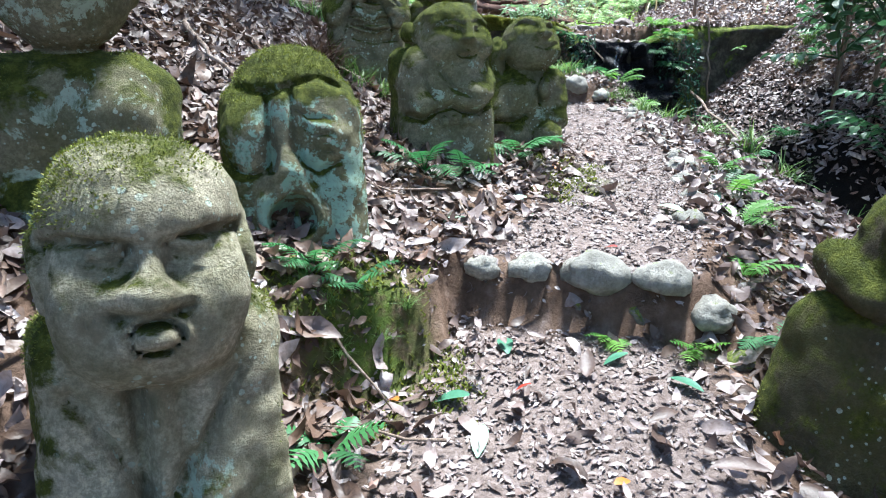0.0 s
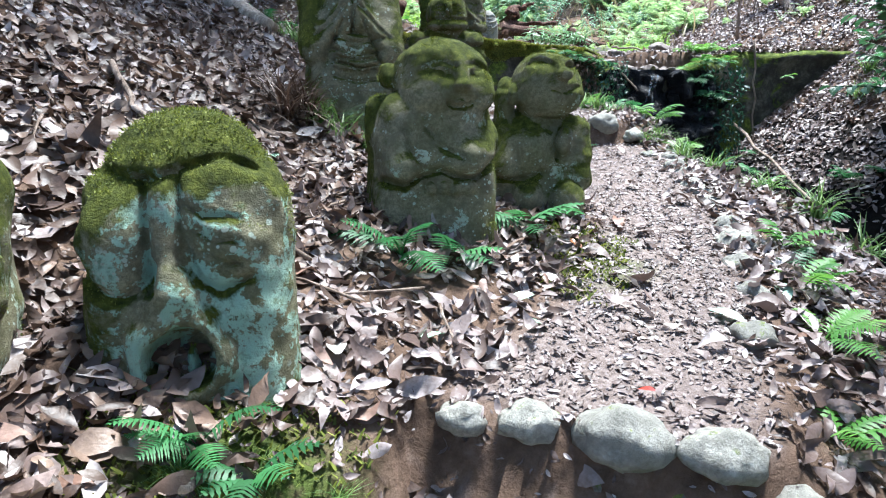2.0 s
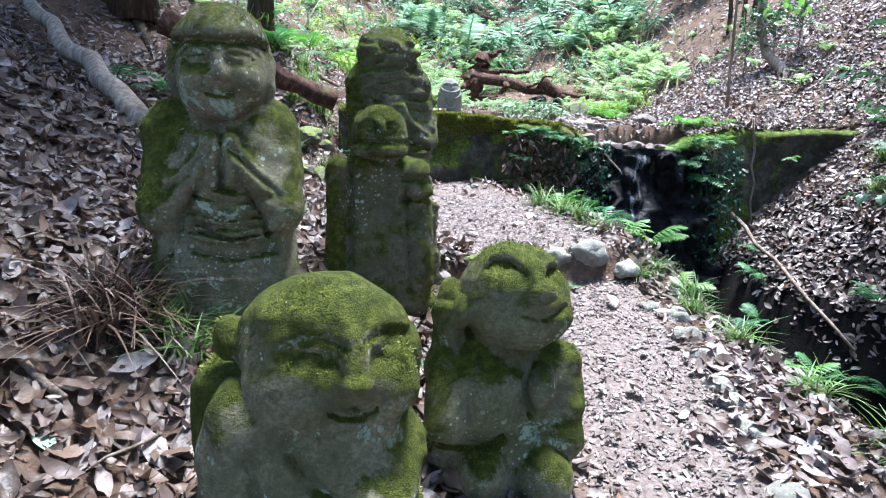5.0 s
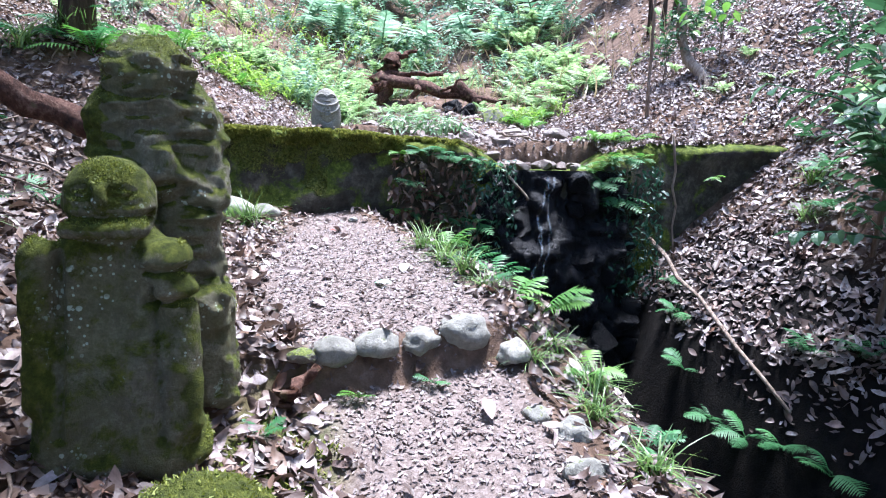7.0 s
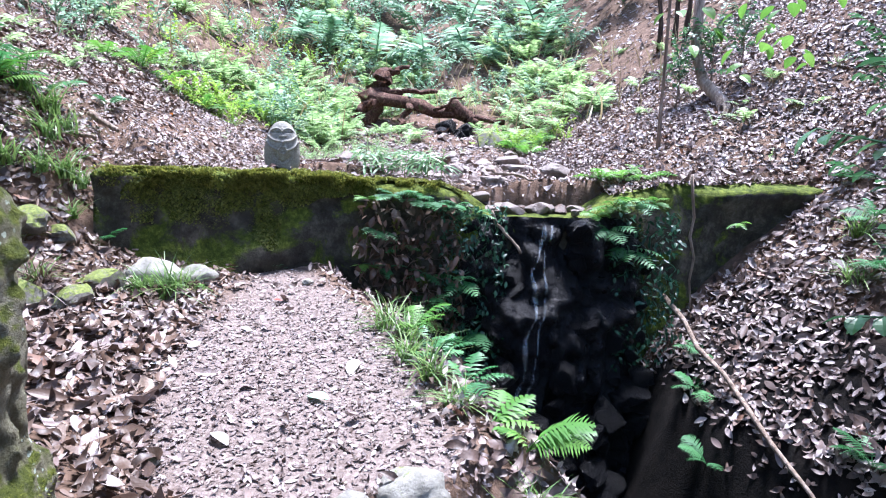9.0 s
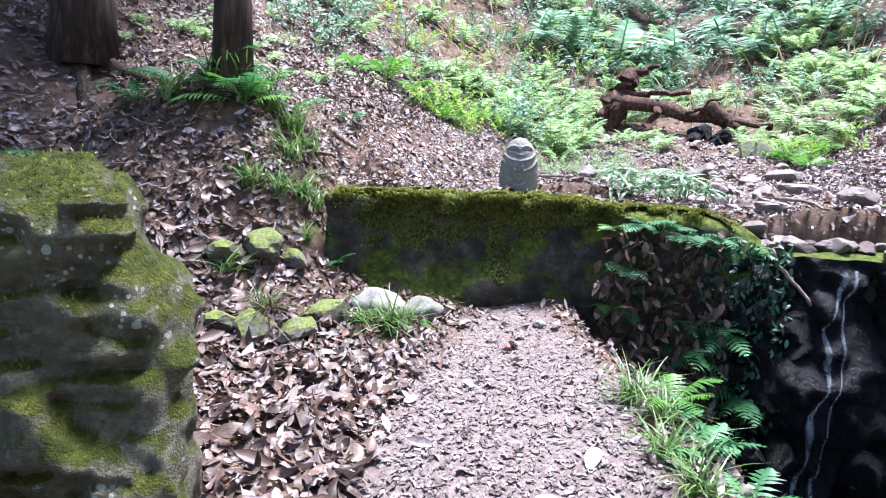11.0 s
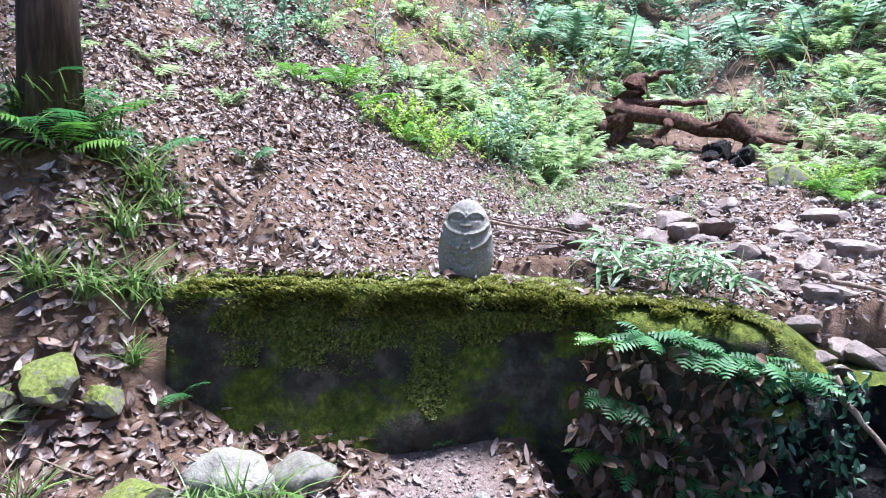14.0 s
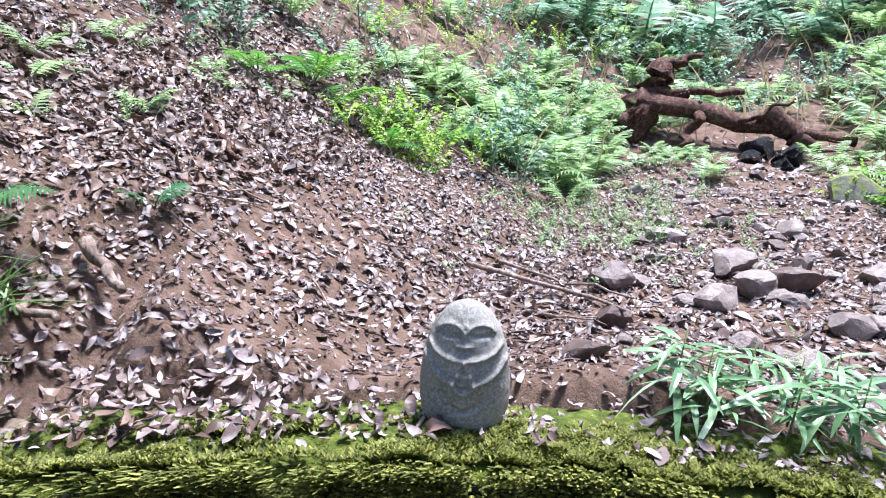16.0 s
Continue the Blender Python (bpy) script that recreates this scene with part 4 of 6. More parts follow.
# ---- fallen leaves ----
def leaf_cloud(name, label, count, x0, x1, y0, y1, size, weight, seed, material, lift=0.012, tilt=0.35):
    """Many curled leaves strewn over the ground, joined as one."""
    rng = np.random.default_rng(seed)
    x, y = rng.uniform(x0, x1, count * 3), rng.uniform(y0, y1, count * 3)
    keep = rng.random(count * 3) < weight(x, y)
    x, y = x[keep][:count], y[keep][:count]
    n = len(x)
    crest = (x > -0.63) & ((x < 1.7) | (x > 2.95)) & (x < 5.0) & (y > dam_line(x) + 0.08) & (y < dam_line(x) + 0.5)
    z = np.maximum(ground_height(x, y), np.where(crest, dam_top(x) + 0.01, -9)) + lift * rng.random(n) + 0.004
    gx, gy = (np.where(crest, 0, np.clip(g, -0.8, 0.8)) for g in slope_at(x, y))
    up = np.stack([-gx, -gy, np.ones(n)], -1) + rng.normal(0, tilt, (n, 3)) * np.array([1, 1, 0.2])
    up /= np.linalg.norm(up, axis=1)[:, None]
    a = rng.uniform(0, 2 * np.pi, n)
    f = np.stack([np.cos(a), np.sin(a), np.zeros(n)], -1)
    f -= up * (f * up).sum(1)[:, None]
    f /= np.linalg.norm(f, axis=1)[:, None]
    s = np.cross(up, f)
    L = size * np.clip(np.exp(rng.normal(-0.15, 0.38, n)), 0.3, 1.7)
    L *= 1 - 0.35 * smooth((y - 7.2) / 1.0) * smooth((9.8 - y) / 0.8) * (x < 2.4)
    W = L * rng.uniform(0.14, 0.24, n)
    curl, fold = rng.normal(0.05, 0.2, n) * L, rng.uniform(-0.3, 0.8, n) * W
    cols = [(-0.5, 0, 1.0)] + [(u, w * k, 0) for u, w in ((-0.34, 0.6), (-0.08, 0.98), (0.18, 0.86), (0.38, 0.46)) for k in (-1, 0, 1)] + [(0.54, 0, 1.0)]
    V = np.empty((n, 14, 3))
    wave = rng.normal(0, 0.07, n) * L
    o = np.stack([x, y, z], -1)
    for k, (u, w, end) in enumerate(cols):
        rise = (curl * (4 * u * u) + fold * abs(w) ** 1.5 + wave * math.sin(7 * u + 2 * w))[:, None]
        V[:, k] = o + f * (u * L)[:, None] + s * (w * W)[:, None] + up * rise
    quads = [(0, 1, 2, 2), (0, 2, 3, 3)] + [q for b in (1, 4, 7) for q in ((b, b + 3, b + 4, b + 1), (b + 1, b + 4, b + 5, b + 2))] + [(10, 13, 11, 11), (11, 13, 12, 12)]
    F = [tuple(dict.fromkeys(q)) for q in quads]
    F = [tuple(k + 14 * i for k in f) for i in range(n) for f in F]
    thing(name, build(name, V.reshape(-1, 3), F, material), Matrix(), label, "leaf litter", kind="stuff")


def clear(x, y):
    """Leaf cover: thin on the trodden line, none in the water cleft or inside the wall."""
    gx = np.interp(y, [-2, 0, 3, 5, 7, 8.3], [4.3, 4.0, 3.6, 3.2, 2.75, 2.45])
    cleft = smooth((np.abs(x - gx) - 0.68) / 0.35) + (y > 8.9)
    wall = (y < dam_line(x) - 0.12) | (y > dam_line(x) + np.where((x < 1.7) | (x > 2.95), 0.1, 0.3)) | (x < -0.76) | (x > 4.8)
    return np.clip(cleft, 0, 1) * wall


def clumps(x, y, s):
    return np.clip(0.85 + 0.6 * vnoise(x * 1.3, y * 1.3, 0, s), 0.55, 1)


def make_litter():
    lit = "dry brown and pale fallen leaves covering the forest floor"
    leaf_cloud("leaf_litter", lit, 36000, -4.5, 2.4, -0.8, 8.9, 0.085, lambda x, y: clear(x, y) * (1 - np.where(y < 2.2, 0.86, 0.95) * on_path(x, y)) * clumps(x, y, 31) * (1 - 0.85 * smooth(1.3 - np.hypot((x + 0.28) / 0.32, (y - 2.02) / 0.26))), 1, LITTER, 0.04, 0.4)
    leaf_cloud("leaf_litter", lit, 22000, -0.6, 2.0, 0.5, 8.6, 0.028, lambda x, y: clear(x, y) * np.clip(on_path(x, y) + 0.25, 0, 1), 2, BITS, 0.006, 0.15)
    leaf_cloud("leaf_litter", lit, 44000, 2.9, 8.6, 4.5, 14.5, 0.08, lambda x, y: clear(x, y) * clumps(x, y, 32), 3, LITTER, 0.04, 0.4)
    leaf_cloud("leaf_litter", lit, 24000, -4.5, 3.6, 8.6, 14.5, 0.058, lambda x, y: clear(x, y) * np.clip(clumps(x, y, 33) * (1.25 - 0.16 * np.maximum(0, y - 9)), 0, 1), 4, LITTER, 0.02, 0.28)
    leaf_cloud("leaf_litter", lit, 9000, -9, 13, 14, 27, 0.13, lambda x, y: clumps(x, y, 34) * np.where(x > 3.5, 1, 0.35), 5, LITTER, 0.04)
    leaf_cloud("leaf_litter", lit, 5000, -12, -4.4, -1, 14, 0.13, lambda x, y: clumps(x, y, 35), 6, LITTER, 0.04)
    # Darker leaves on the left banks: brown litter plus tree shade put into colour.
    leaf_cloud("leaf_litter", "dark brown fallen leaves deepening the shade of the bank", 11000, -3.2, 0.5, 1.2, 8.6, 0.085, lambda x, y: clear(x, y) * (1 - on_path(x, y)) * (vnoise(x * 1.1, y * 1.1, 0, 36) > -0.35), 8, DEADBROWN, 0.05, 0.45)
    leaf_cloud("leaf_litter", "dark brown fallen leaves deepening the shade of the bank", 8000, -4.5, -0.9, 8.4, 13.5, 0.075, lambda x, y: clear(x, y) * (vnoise(x * 1.1, y * 1.1, 0, 37) > -0.3), 9, DEADBROWN, 0.04, 0.4)
    leaf_cloud("leaf_litter", lit, 9000, -2.0, 3.4, 8.9, 13.5, 0.04, lambda x, y: clear(x, y), 7, BITS, 0.008, 0.25)


make_litter()

# ---- stones ----
def pebble_mesh(name, seed, material, squash=(1, 0.8, 0.6), crag=0.12, cuts=0):
    """A stone of unit radius: a ball worn by noise, or chipped flat on some sides."""
    bm = bmesh.new()
    bmesh.ops.create_icosphere(bm, subdivisions=3, radius=1.0)
    rng = random.Random(seed)
    planes = []
    for _ in range(cuts):
        n = Vector((rng.uniform(-1, 1), rng.uniform(-1, 1), rng.uniform(-0.6, 1))).normalized()
        planes.append((n, rng.uniform(0.45, 0.8)))
    for v in bm.verts:
        p = v.co.copy()
        p *= 1 + crag * noise.noise(p * 1.4 + Vector((seed * 3.7, 0, 0))) + 0.4 * crag * noise.noise(p * 4 + Vector((0, seed * 2.1, 0)))
        for n, d in planes:
            over = p.dot(n) - d
            if over > 0:
                p -= n * over * 0.93
        v.co = Vector((p.x * squash[0], p.y * squash[1], p.z * squash[2]))
    me = bpy.data.meshes.new(name)
    bm.to_mesh(me)
    bm.free()
    me.materials.append(material)
    if not cuts:
        me.polygons.foreach_set("use_smooth", [True] * len(me.polygons))
    return me


def stone(name, me, x, y, z, size, turn, label, group, tilt=0):
    ob = thing(name, me, pose(x, y, z, tilt, tilt * 0.6, turn) @ Matrix.Scale(size, 4), label, "stone", group)
    return ob


ROUND = [pebble_mesh("cobblestone", i, COBBLE, (1, 0.78, 0.64), 0.36) for i in range(5)]
MOSSY = [pebble_mesh("mossy_stone", 20 + i, MOSSROCK, (1, 0.75, 0.6), 0.3, 3) for i in range(4)]
CHIPPED = [pebble_mesh("stream_stone", 40 + i, (STREAMROCK, REDROCK)[i % 3 == 2], (1, 0.7, 0.5), 0.3, 7) for i in range(7)]


def make_steps():
    # cobbles along the first step, then what juts out of the earth below them
    for i, (x, y, z, s, a) in enumerate([(0.16, 2.41, 0.835, 0.07, 10), (0.335, 2.39, 0.835, 0.082, -8), (0.56, 2.32, 0.84, 0.115, -12), (0.795, 2.25, 0.835, 0.1, -14), (0.95, 2.17, 0.73, 0.095, 60)]):
        stone("cobblestone", ROUND[i], x, y, z, s, a, "rounded pale grey cobble edging an earth step", "cobbles of the first step")
    for i, (x, y, z, s) in enumerate([(0.3, 2.42, 0.71, 0.09), (0.52, 2.36, 0.7, 0.1), (0.72, 2.29, 0.7, 0.085), (0.99, 2.05, 0.6, 0.1)]):
        stone("stone", MOSSY[i % 4], x, y, z, s, 40 * i, "dark earth-covered stone in the step face", "stones in the step face")
    for i, (x, y, z, s, a) in enumerate([(0.6, 5.77, 1.495, 0.095, 20), (0.79, 5.84, 1.5, 0.1, 15), (0.98, 5.91, 1.49, 0.09, 25), (1.2, 5.99, 1.51, 0.125, 18)]):
        stone("cobblestone", ROUND[(i + 2) % 5], x, y, z, s, a, "grey river cobble edging the upper earth step", "cobbles of the upper step")
    stone("mossy_stone", MOSSY[1], 0.48, 5.7, 1.5, 0.065, 0, "small stone capped with green moss", "cobbles of the upper step")
    stone("cobblestone", ROUND[3], 1.42, 5.95, 1.42, 0.09, 60, "brownish grey cobble beside the upper step", "cobbles of the upper step")
    for i, (x, y, s) in enumerate([(1.11, 2.86, 0.12), (1.24, 3.2, 0.09), (1.3, 3.5, 0.1), (1.38, 3.76, 0.13), (1.45, 4.05, 0.12), (1.5, 4.42, 0.1), (1.49, 4.72, 0.1), (1.51, 4.95, 0.095), (1.52, 5.18, 0.1), (1.55, 5.42, 0.12), (1.44, 5.55, 0.09), (1.6, 5.2, 0.07), (1.5, 4.6, 0.085), (1.42, 3.95, 0.07)]):
        stone("cobblestone", ROUND[i % 5], x, y, h(x, y) - 0.1 * s, s * 0.78, 70 + 37 * i, "half-buried pale grey cobble along the path edge", "cobbles of the path edge", 8)
    for i, (x, y, s, m) in enumerate([(-0.05, 8.05, 0.12, ROUND[1]), (-0.26, 7.88, 0.16, ROUND[2]), (-0.43, 7.62, 0.13, MOSSY[0]), (-0.48, 7.36, 0.12, MOSSY[1]), (-0.64, 7.3, 0.13, MOSSY[2]), (-0.78, 7.22, 0.11, MOSSY[3]), (-1.0, 7.62, 0.13, MOSSY[3]), (-0.85, 7.75, 0.14, MOSSY[0]), (-0.72, 7.85, 0.1, MOSSY[2])]):
        stone("flat_stone" if i < 2 else "mossy_stone", m, x, y, h(x, y) + 0.22 * s, s, 25 + 15 * i if i > 1 else 15, "flat grey stone bedded in leaf litter" if i < 2 else "dark stone with green moss on the bank", "stones of the old bank")
    stone("pebble", ROUND[4], 0.6, 8.2, h(0.6, 8.2) + 0.015, 0.035, 20, "small white pebble at the foot of the wall", "")


def make_stream_bed():
    big = [(0.66, 9.42, 0.115, 2, 20), (0.72, 9.98, 0.12, 5, 50), (0.72, 10.55, 0.17, 1, 80), (1.22, 10.55, 0.16, 0, 15), (1.62, 10.9, 0.24, 2, -10), (1.36, 11.15, 0.19, 4, 75), (1.42, 10.8, 0.17, 3, 60), (1.75, 10.3, 0.12, 6, 20),
           (1.02, 11.95, 0.16, 3, 10), (1.95, 12.4, 0.18, 0, 40), (2.2, 11.4, 0.17, 1, 70), (2.45, 10.8, 0.2, 3, 20), (2.1, 10.1, 0.15, 6, 60), (2.6, 12.2, 0.2, 4, 10), (2.0, 9.55, 0.14, 3, 20), (2.35, 9.4, 0.17, 0, 80), (2.6, 9.7, 0.16, 1, 10), (1.85, 9.35, 0.11, 4, 30), (2.2, 9.2, 0.15, 6, 5)]
    for x, y, s, k, a in big:
        stone("stream_stone", CHIPPED[k], x, y, h(x, y) + 0.3 * s, s, a, "dark angular rock in the dry stream bed" if k in (2, 5) else "angular brown grey rock in the dry stream bed", "rocks of the stream bed")
    stone("boulder", MOSSY[2], 2.66, 13.45, h(2.66, 13.45) + 0.08, 0.3, 30, "angular boulder with bright yellow green moss", "rocks of the stream bed")
    rng = random.Random(5)
    for i in range(150):
        x, y = rng.gauss(1.75 + 0.05 * i / 150, 0.75), rng.uniform(9.35, 14.2)
        if x < 0.75 + 0.02 * (y - 9) or x > 3.5:
            continue
        s = rng.choice((0.035, 0.05, 0.06, 0.08, 0.1))
        stone("stream_stone", CHIPPED[rng.randrange(7)], x, y, h(x, y) + 0.25 * s, s, rng.uniform(0, 360), "small angular stone in the dry stream bed", "rocks of the stream bed", rng.uniform(-20, 20))


make_steps()
make_stream_bed()


def make_cascade():
    """Black dripping rock below the notch of the dam."""
    us, vs = np.linspace(1.55, 3.3, 90), np.linspace(0, 1, 90)
    U, V = np.meshgrid(us, vs)
    z = 2.05 - 0.5 * np.clip((np.abs(U - 2.35) - 0.55) / 0.3, 0, 1) * 0.4 - 2.05 * V
    lump = 0.26 * np.abs(vnoise(U * 2.6, z * 2.2, 0, 61)) + 0.15 * np.abs(vnoise(U * 5.5, z * 4.5, 0, 62)) + 0.05 * vnoise(U * 14, z * 11, 0, 63)
    edge = smooth((0.88 - np.abs(U - 2.42)) / 0.3)
    y = dam_line(U) + 0.1 - (0.1 + 0.6 * V ** 1.3 + lump) * edge
    n = len(us)
    i = np.arange((len(vs) - 1) * n).reshape(-1, n)[:, :-1].ravel()
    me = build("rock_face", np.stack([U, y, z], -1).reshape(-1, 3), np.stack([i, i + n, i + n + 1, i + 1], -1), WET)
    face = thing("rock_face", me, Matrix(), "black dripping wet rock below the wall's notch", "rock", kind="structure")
    rng = random.Random(8)
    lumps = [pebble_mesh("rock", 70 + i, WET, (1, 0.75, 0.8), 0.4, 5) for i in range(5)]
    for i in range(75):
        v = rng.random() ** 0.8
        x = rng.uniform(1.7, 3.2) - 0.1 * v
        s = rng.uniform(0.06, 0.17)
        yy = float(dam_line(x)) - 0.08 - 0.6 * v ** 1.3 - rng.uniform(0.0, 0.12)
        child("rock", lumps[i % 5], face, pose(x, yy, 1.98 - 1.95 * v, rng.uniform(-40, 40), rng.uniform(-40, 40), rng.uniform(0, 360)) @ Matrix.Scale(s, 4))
    for i in range(14):
        x = 1.8 + 1.05 * i / 13
        s = rng.uniform(0.06, 0.12)
        stone("stream_stone", CHIPPED[i % 7], x, float(dam_line(x)) + rng.uniform(0.02, 0.35), 2.05 + 0.2 * s, s, rng.uniform(0, 360), "angular stone lodged in the wall's notch", "rocks of the stream bed", rng.uniform(-15, 15))
    # Near-black rocks added in place of the dark watery hollow below the trunk.
    for i, (x, y, s) in enumerate([(2.15, 15.2, 0.22), (2.4, 15.0, 0.2), (2.0, 14.9, 0.16), (2.3, 14.7, 0.13)]):
        stone("stream_stone", lumps[i], x, y, h(x, y) + 0.05, s, 50 * i, "near-black rock standing in for the hollow under the trunk", "rocks of the stream bed")
    # thin threads of water that run over it
    for k, (x0, x1, w) in enumerate([(2.3, 2.02, 0.012), (2.36, 2.12, 0.007)]):
        t = np.linspace(0.02, 0.85, 40)
        xc = x0 + (x1 - x0) * t ** 0.8 + 0.02 * np.sin(t * 25 + k)
        zz = 2.03 - 2.0 * t
        rows = []
        for s in (-1, 0, 1):
            xx = xc + s * w * (1 + 0.5 * np.sin(t * 30 + k))
            l2 = 0.26 * np.abs(vnoise(xx * 2.6, zz * 2.2, 0, 61)) + 0.15 * np.abs(vnoise(xx * 5.5, zz * 4.5, 0, 62)) + 0.05 * vnoise(xx * 14, zz * 11, 0, 63)
            rows.append(np.stack([xx, dam_line(xx) + 0.1 - (0.1 + 0.6 * t ** 1.3 + l2) - 0.012 - (0.012 if s == 0 else 0), zz], -1))
        m = len(t)
        F = [(a * m + b, a * m + b + 1, (a + 1) * m + b + 1, (a + 1) * m + b) for a in range(2) for b in range(m - 1)]
        thing("water_thread", build("water_thread", np.concatenate(rows), F, WATER), Matrix(), "thin thread of water running down black rock", "water", "water threads", "structure")


make_cascade()

# ---- wood ----
def tube(pts, radii, sides=10, knob=0.12, seed=0):
    """A tapering limb along points, with an uneven skin and closed ends."""
    P = [Vector(p) for p in pts]
    V, F = [], []
    for i, p in enumerate(P):
        d = (P[min(i + 1, len(P) - 1)] - P[max(i - 1, 0)]).normalized()
        a = d.cross(Vector((0.3, 0.2, 1)) if abs(d.z) < 0.9 else Vector((1, 0, 0))).normalized()
        b = d.cross(a)
        for k in range(sides):
            t = 2 * math.pi * k / sides
            r = radii[i] * (1 + knob * noise.noise(Vector((math.cos(t) * 2 + seed, math.sin(t) * 2, i * 0.8))))
            V.append(p + (a * math.cos(t) + b * math.sin(t)) * r)
    n = sides
    for i in range(len(P) - 1):
        F += [(i * n + k, i * n + (k + 1) % n, (i + 1) * n + (k + 1) % n, (i + 1) * n + k) for k in range(n)]
    F += [tuple(reversed(range(n))), tuple(range((len(P) - 1) * n, len(P) * n))]
    return [tuple(v) for v in V], F


def bent(a, b, n, wobble, seed):
    """Points from a to b that stray a little from the straight line."""
    rng = random.Random(seed)
    a, b = Vector(a), Vector(b)
    out = []
    for i in range(n + 1):
        t = i / n
        s = wobble * math.sin(math.pi * t)
        out.append(a.lerp(b, t) + Vector((rng.uniform(-s, s), rng.uniform(-s, s), rng.uniform(-s, s) * 0.6)))
    return out


def limb(name, pts, r0, r1, material, label, category, group="", sides=9, knob=0.18, seed=0):
    n = len(pts)
    radii = [r0 + (r1 - r0) * i / (n - 1) for i in range(n)]
    return thing(name, build(name, *tube(pts, radii, sides, knob, seed), material), Matrix(), label, category, group)


def make_wood():
    limb("fallen_log", bent((-1.3, 5.95, 2.78), (-0.36, 6.15, 2.36), 9, 0.03, 1), 0.07, 0.055, ROTWOOD, "rotten red brown log lying on the bank", "log", sides=14, knob=0.35)
    # root mass in the stream
    root = thing("fallen_log", build("trunk", *tube(bent((1.1, 15.9, 3.68), (0.72, 15.4, 2.72), 9, 0.09, 41), [0.1, 0.15, 0.17, 0.2, 0.17, 0.2, 0.18, 0.2, 0.16, 0.15], 14, 0.7, 3), ROTWOOD), Matrix(), "gnarled dark red dead trunk fallen across the stream", "log")
    limbs = [((0.8, 15.5, 3.2), (3.15, 15.45, 2.82), 0.13, 0.05), ((2.2, 15.5, 3.1), (2.75, 15.4, 2.72), 0.15, 0.06), ((0.9, 15.6, 3.3), (2.0, 15.8, 3.34), 0.06, 0.03), ((0.95, 15.45, 3.15), (0.5, 15.2, 2.75), 0.09, 0.04), ((1.5, 15.4, 3.05), (1.3, 15.1, 2.6), 0.07, 0.03), ((2.55, 15.4, 2.95), (2.62, 15.25, 2.5), 0.05, 0.03), ((1.05, 15.8, 3.6), (1.5, 15.9, 3.75), 0.06, 0.03), ((1.9, 15.3, 3.0), (2.4, 15.1, 3.25), 0.03, 0.012)]
    for i, (p, q, r0, r1) in enumerate(limbs):
        child("branch", build("branch", *tube(bent(p, q, 8, 0.07, 60 + i), [r0 + (r1 - r0) * k / 8 for k in range(9)], 10, 0.7, i), ROTWOOD), root)
    limb("bare_branch", bent((-3.0, 7.55, 3.1), (-1.32, 5.75, h(-1.32, 5.75) + 0.06), 9, 0.04, 4), 0.05, 0.075, PALEBARK, "thick pale bare branch lying on the leafy slope", "branch", sides=12)
    sticks = [((-0.82, 5.6, 2.07), (-0.6, 5.28, 1.58), 0.02), ((-1.0, 5.55, 1.9), (-0.5, 5.85, 1.78), 0.018), ((-0.45, 2.3, 0.93), (-0.2, 2.52, 0.98), 0.012), ((-1.3, 3.5, 1.82), (-0.9, 3.1, 1.5), 0.014),
              ((3.35, 9.0, 1.42), (3.55, 6.98, 0.6), 0.022), ((1.88, 8.83, 2.1), (2.1, 8.72, 1.8), 0.016), ((3.5, 9.02, 2.4), (3.6, 9.05, 1.2), 0.014), ((-0.05, 10.6, 2.34), (0.78, 9.95, 2.38), 0.014),
              ((0.1, 10.75, 2.33), (0.82, 10.2, 2.36), 0.01), ((-1.5, 10.4, 3.07), (-1.08, 10.02, 2.9), 0.024), ((-1.42, 10.42, 3.04), (-1.16, 10.0, 2.92), 0.018), ((-1.0, 8.98, 2.72), (-0.78, 8.88, 2.6), 0.026), ((-1.1, 8.72, 2.6), (-0.86, 8.7, 2.55), 0.022),
              ((-0.95, 3.2, 1.42), (-0.35, 2.85, 1.16), 0.014), ((-0.6, 2.75, 1.2), (-0.33, 3.35, 1.28), 0.01), ((-1.15, 3.9, 1.75), (-0.7, 3.75, 1.5), 0.02), ((1.95, 9.6, 2.36), (2.3, 9.3, 2.3), 0.015), ((-1.7, 7.2, 2.3), (-1.0, 7.3, 2.05), 0.014), ((-1.5, 6.6, 2.25), (-0.9, 7.1, 1.95), 0.01), ((-2.2, 9.9, 3.4), (-1.6, 10.3, 3.1), 0.018), ((0.44, 5.5, 1.36), (0.56, 5.58, 1.5), 0.035)]
    for i, (a, b, r) in enumerate(sticks):
        limb("stick", bent(a, b, 7, 0.035, 20 + i), r, r * 0.55, TWIG if i not in (20, 9) else ROTWOOD, "dry brown fallen stick among leaves", "stick", "fallen sticks", 7, 0.25, i)
    # small twigs strewn over the slopes
    rng = random.Random(31)
    VV, FF = [], []
    for i in range(260):
        x, y = (rng.uniform(-3, 0.1), rng.uniform(1.5, 8.2)) if i % 3 else (rng.uniform(-2.5, 5.5), rng.uniform(9, 13))
        L, a = rng.uniform(0.08, 0.35), rng.uniform(0, 6.28)
        x2, y2 = x + L * math.cos(a), y + L * math.sin(a)
        V, F = tube(bent((x, y, h(x, y) + 0.04), (x2, y2, h(x2, y2) + 0.04), 3, 0.02, i), [0.006, 0.005, 0.004, 0.002], 5, 0.1, i)
        FF += [tuple(k + len(VV) for k in f) for f in F]
        VV += V
    thing("twigs", build("twigs", VV, FF, TWIG), Matrix(), "small dry twigs strewn among the leaves", "twigs", kind="stuff")
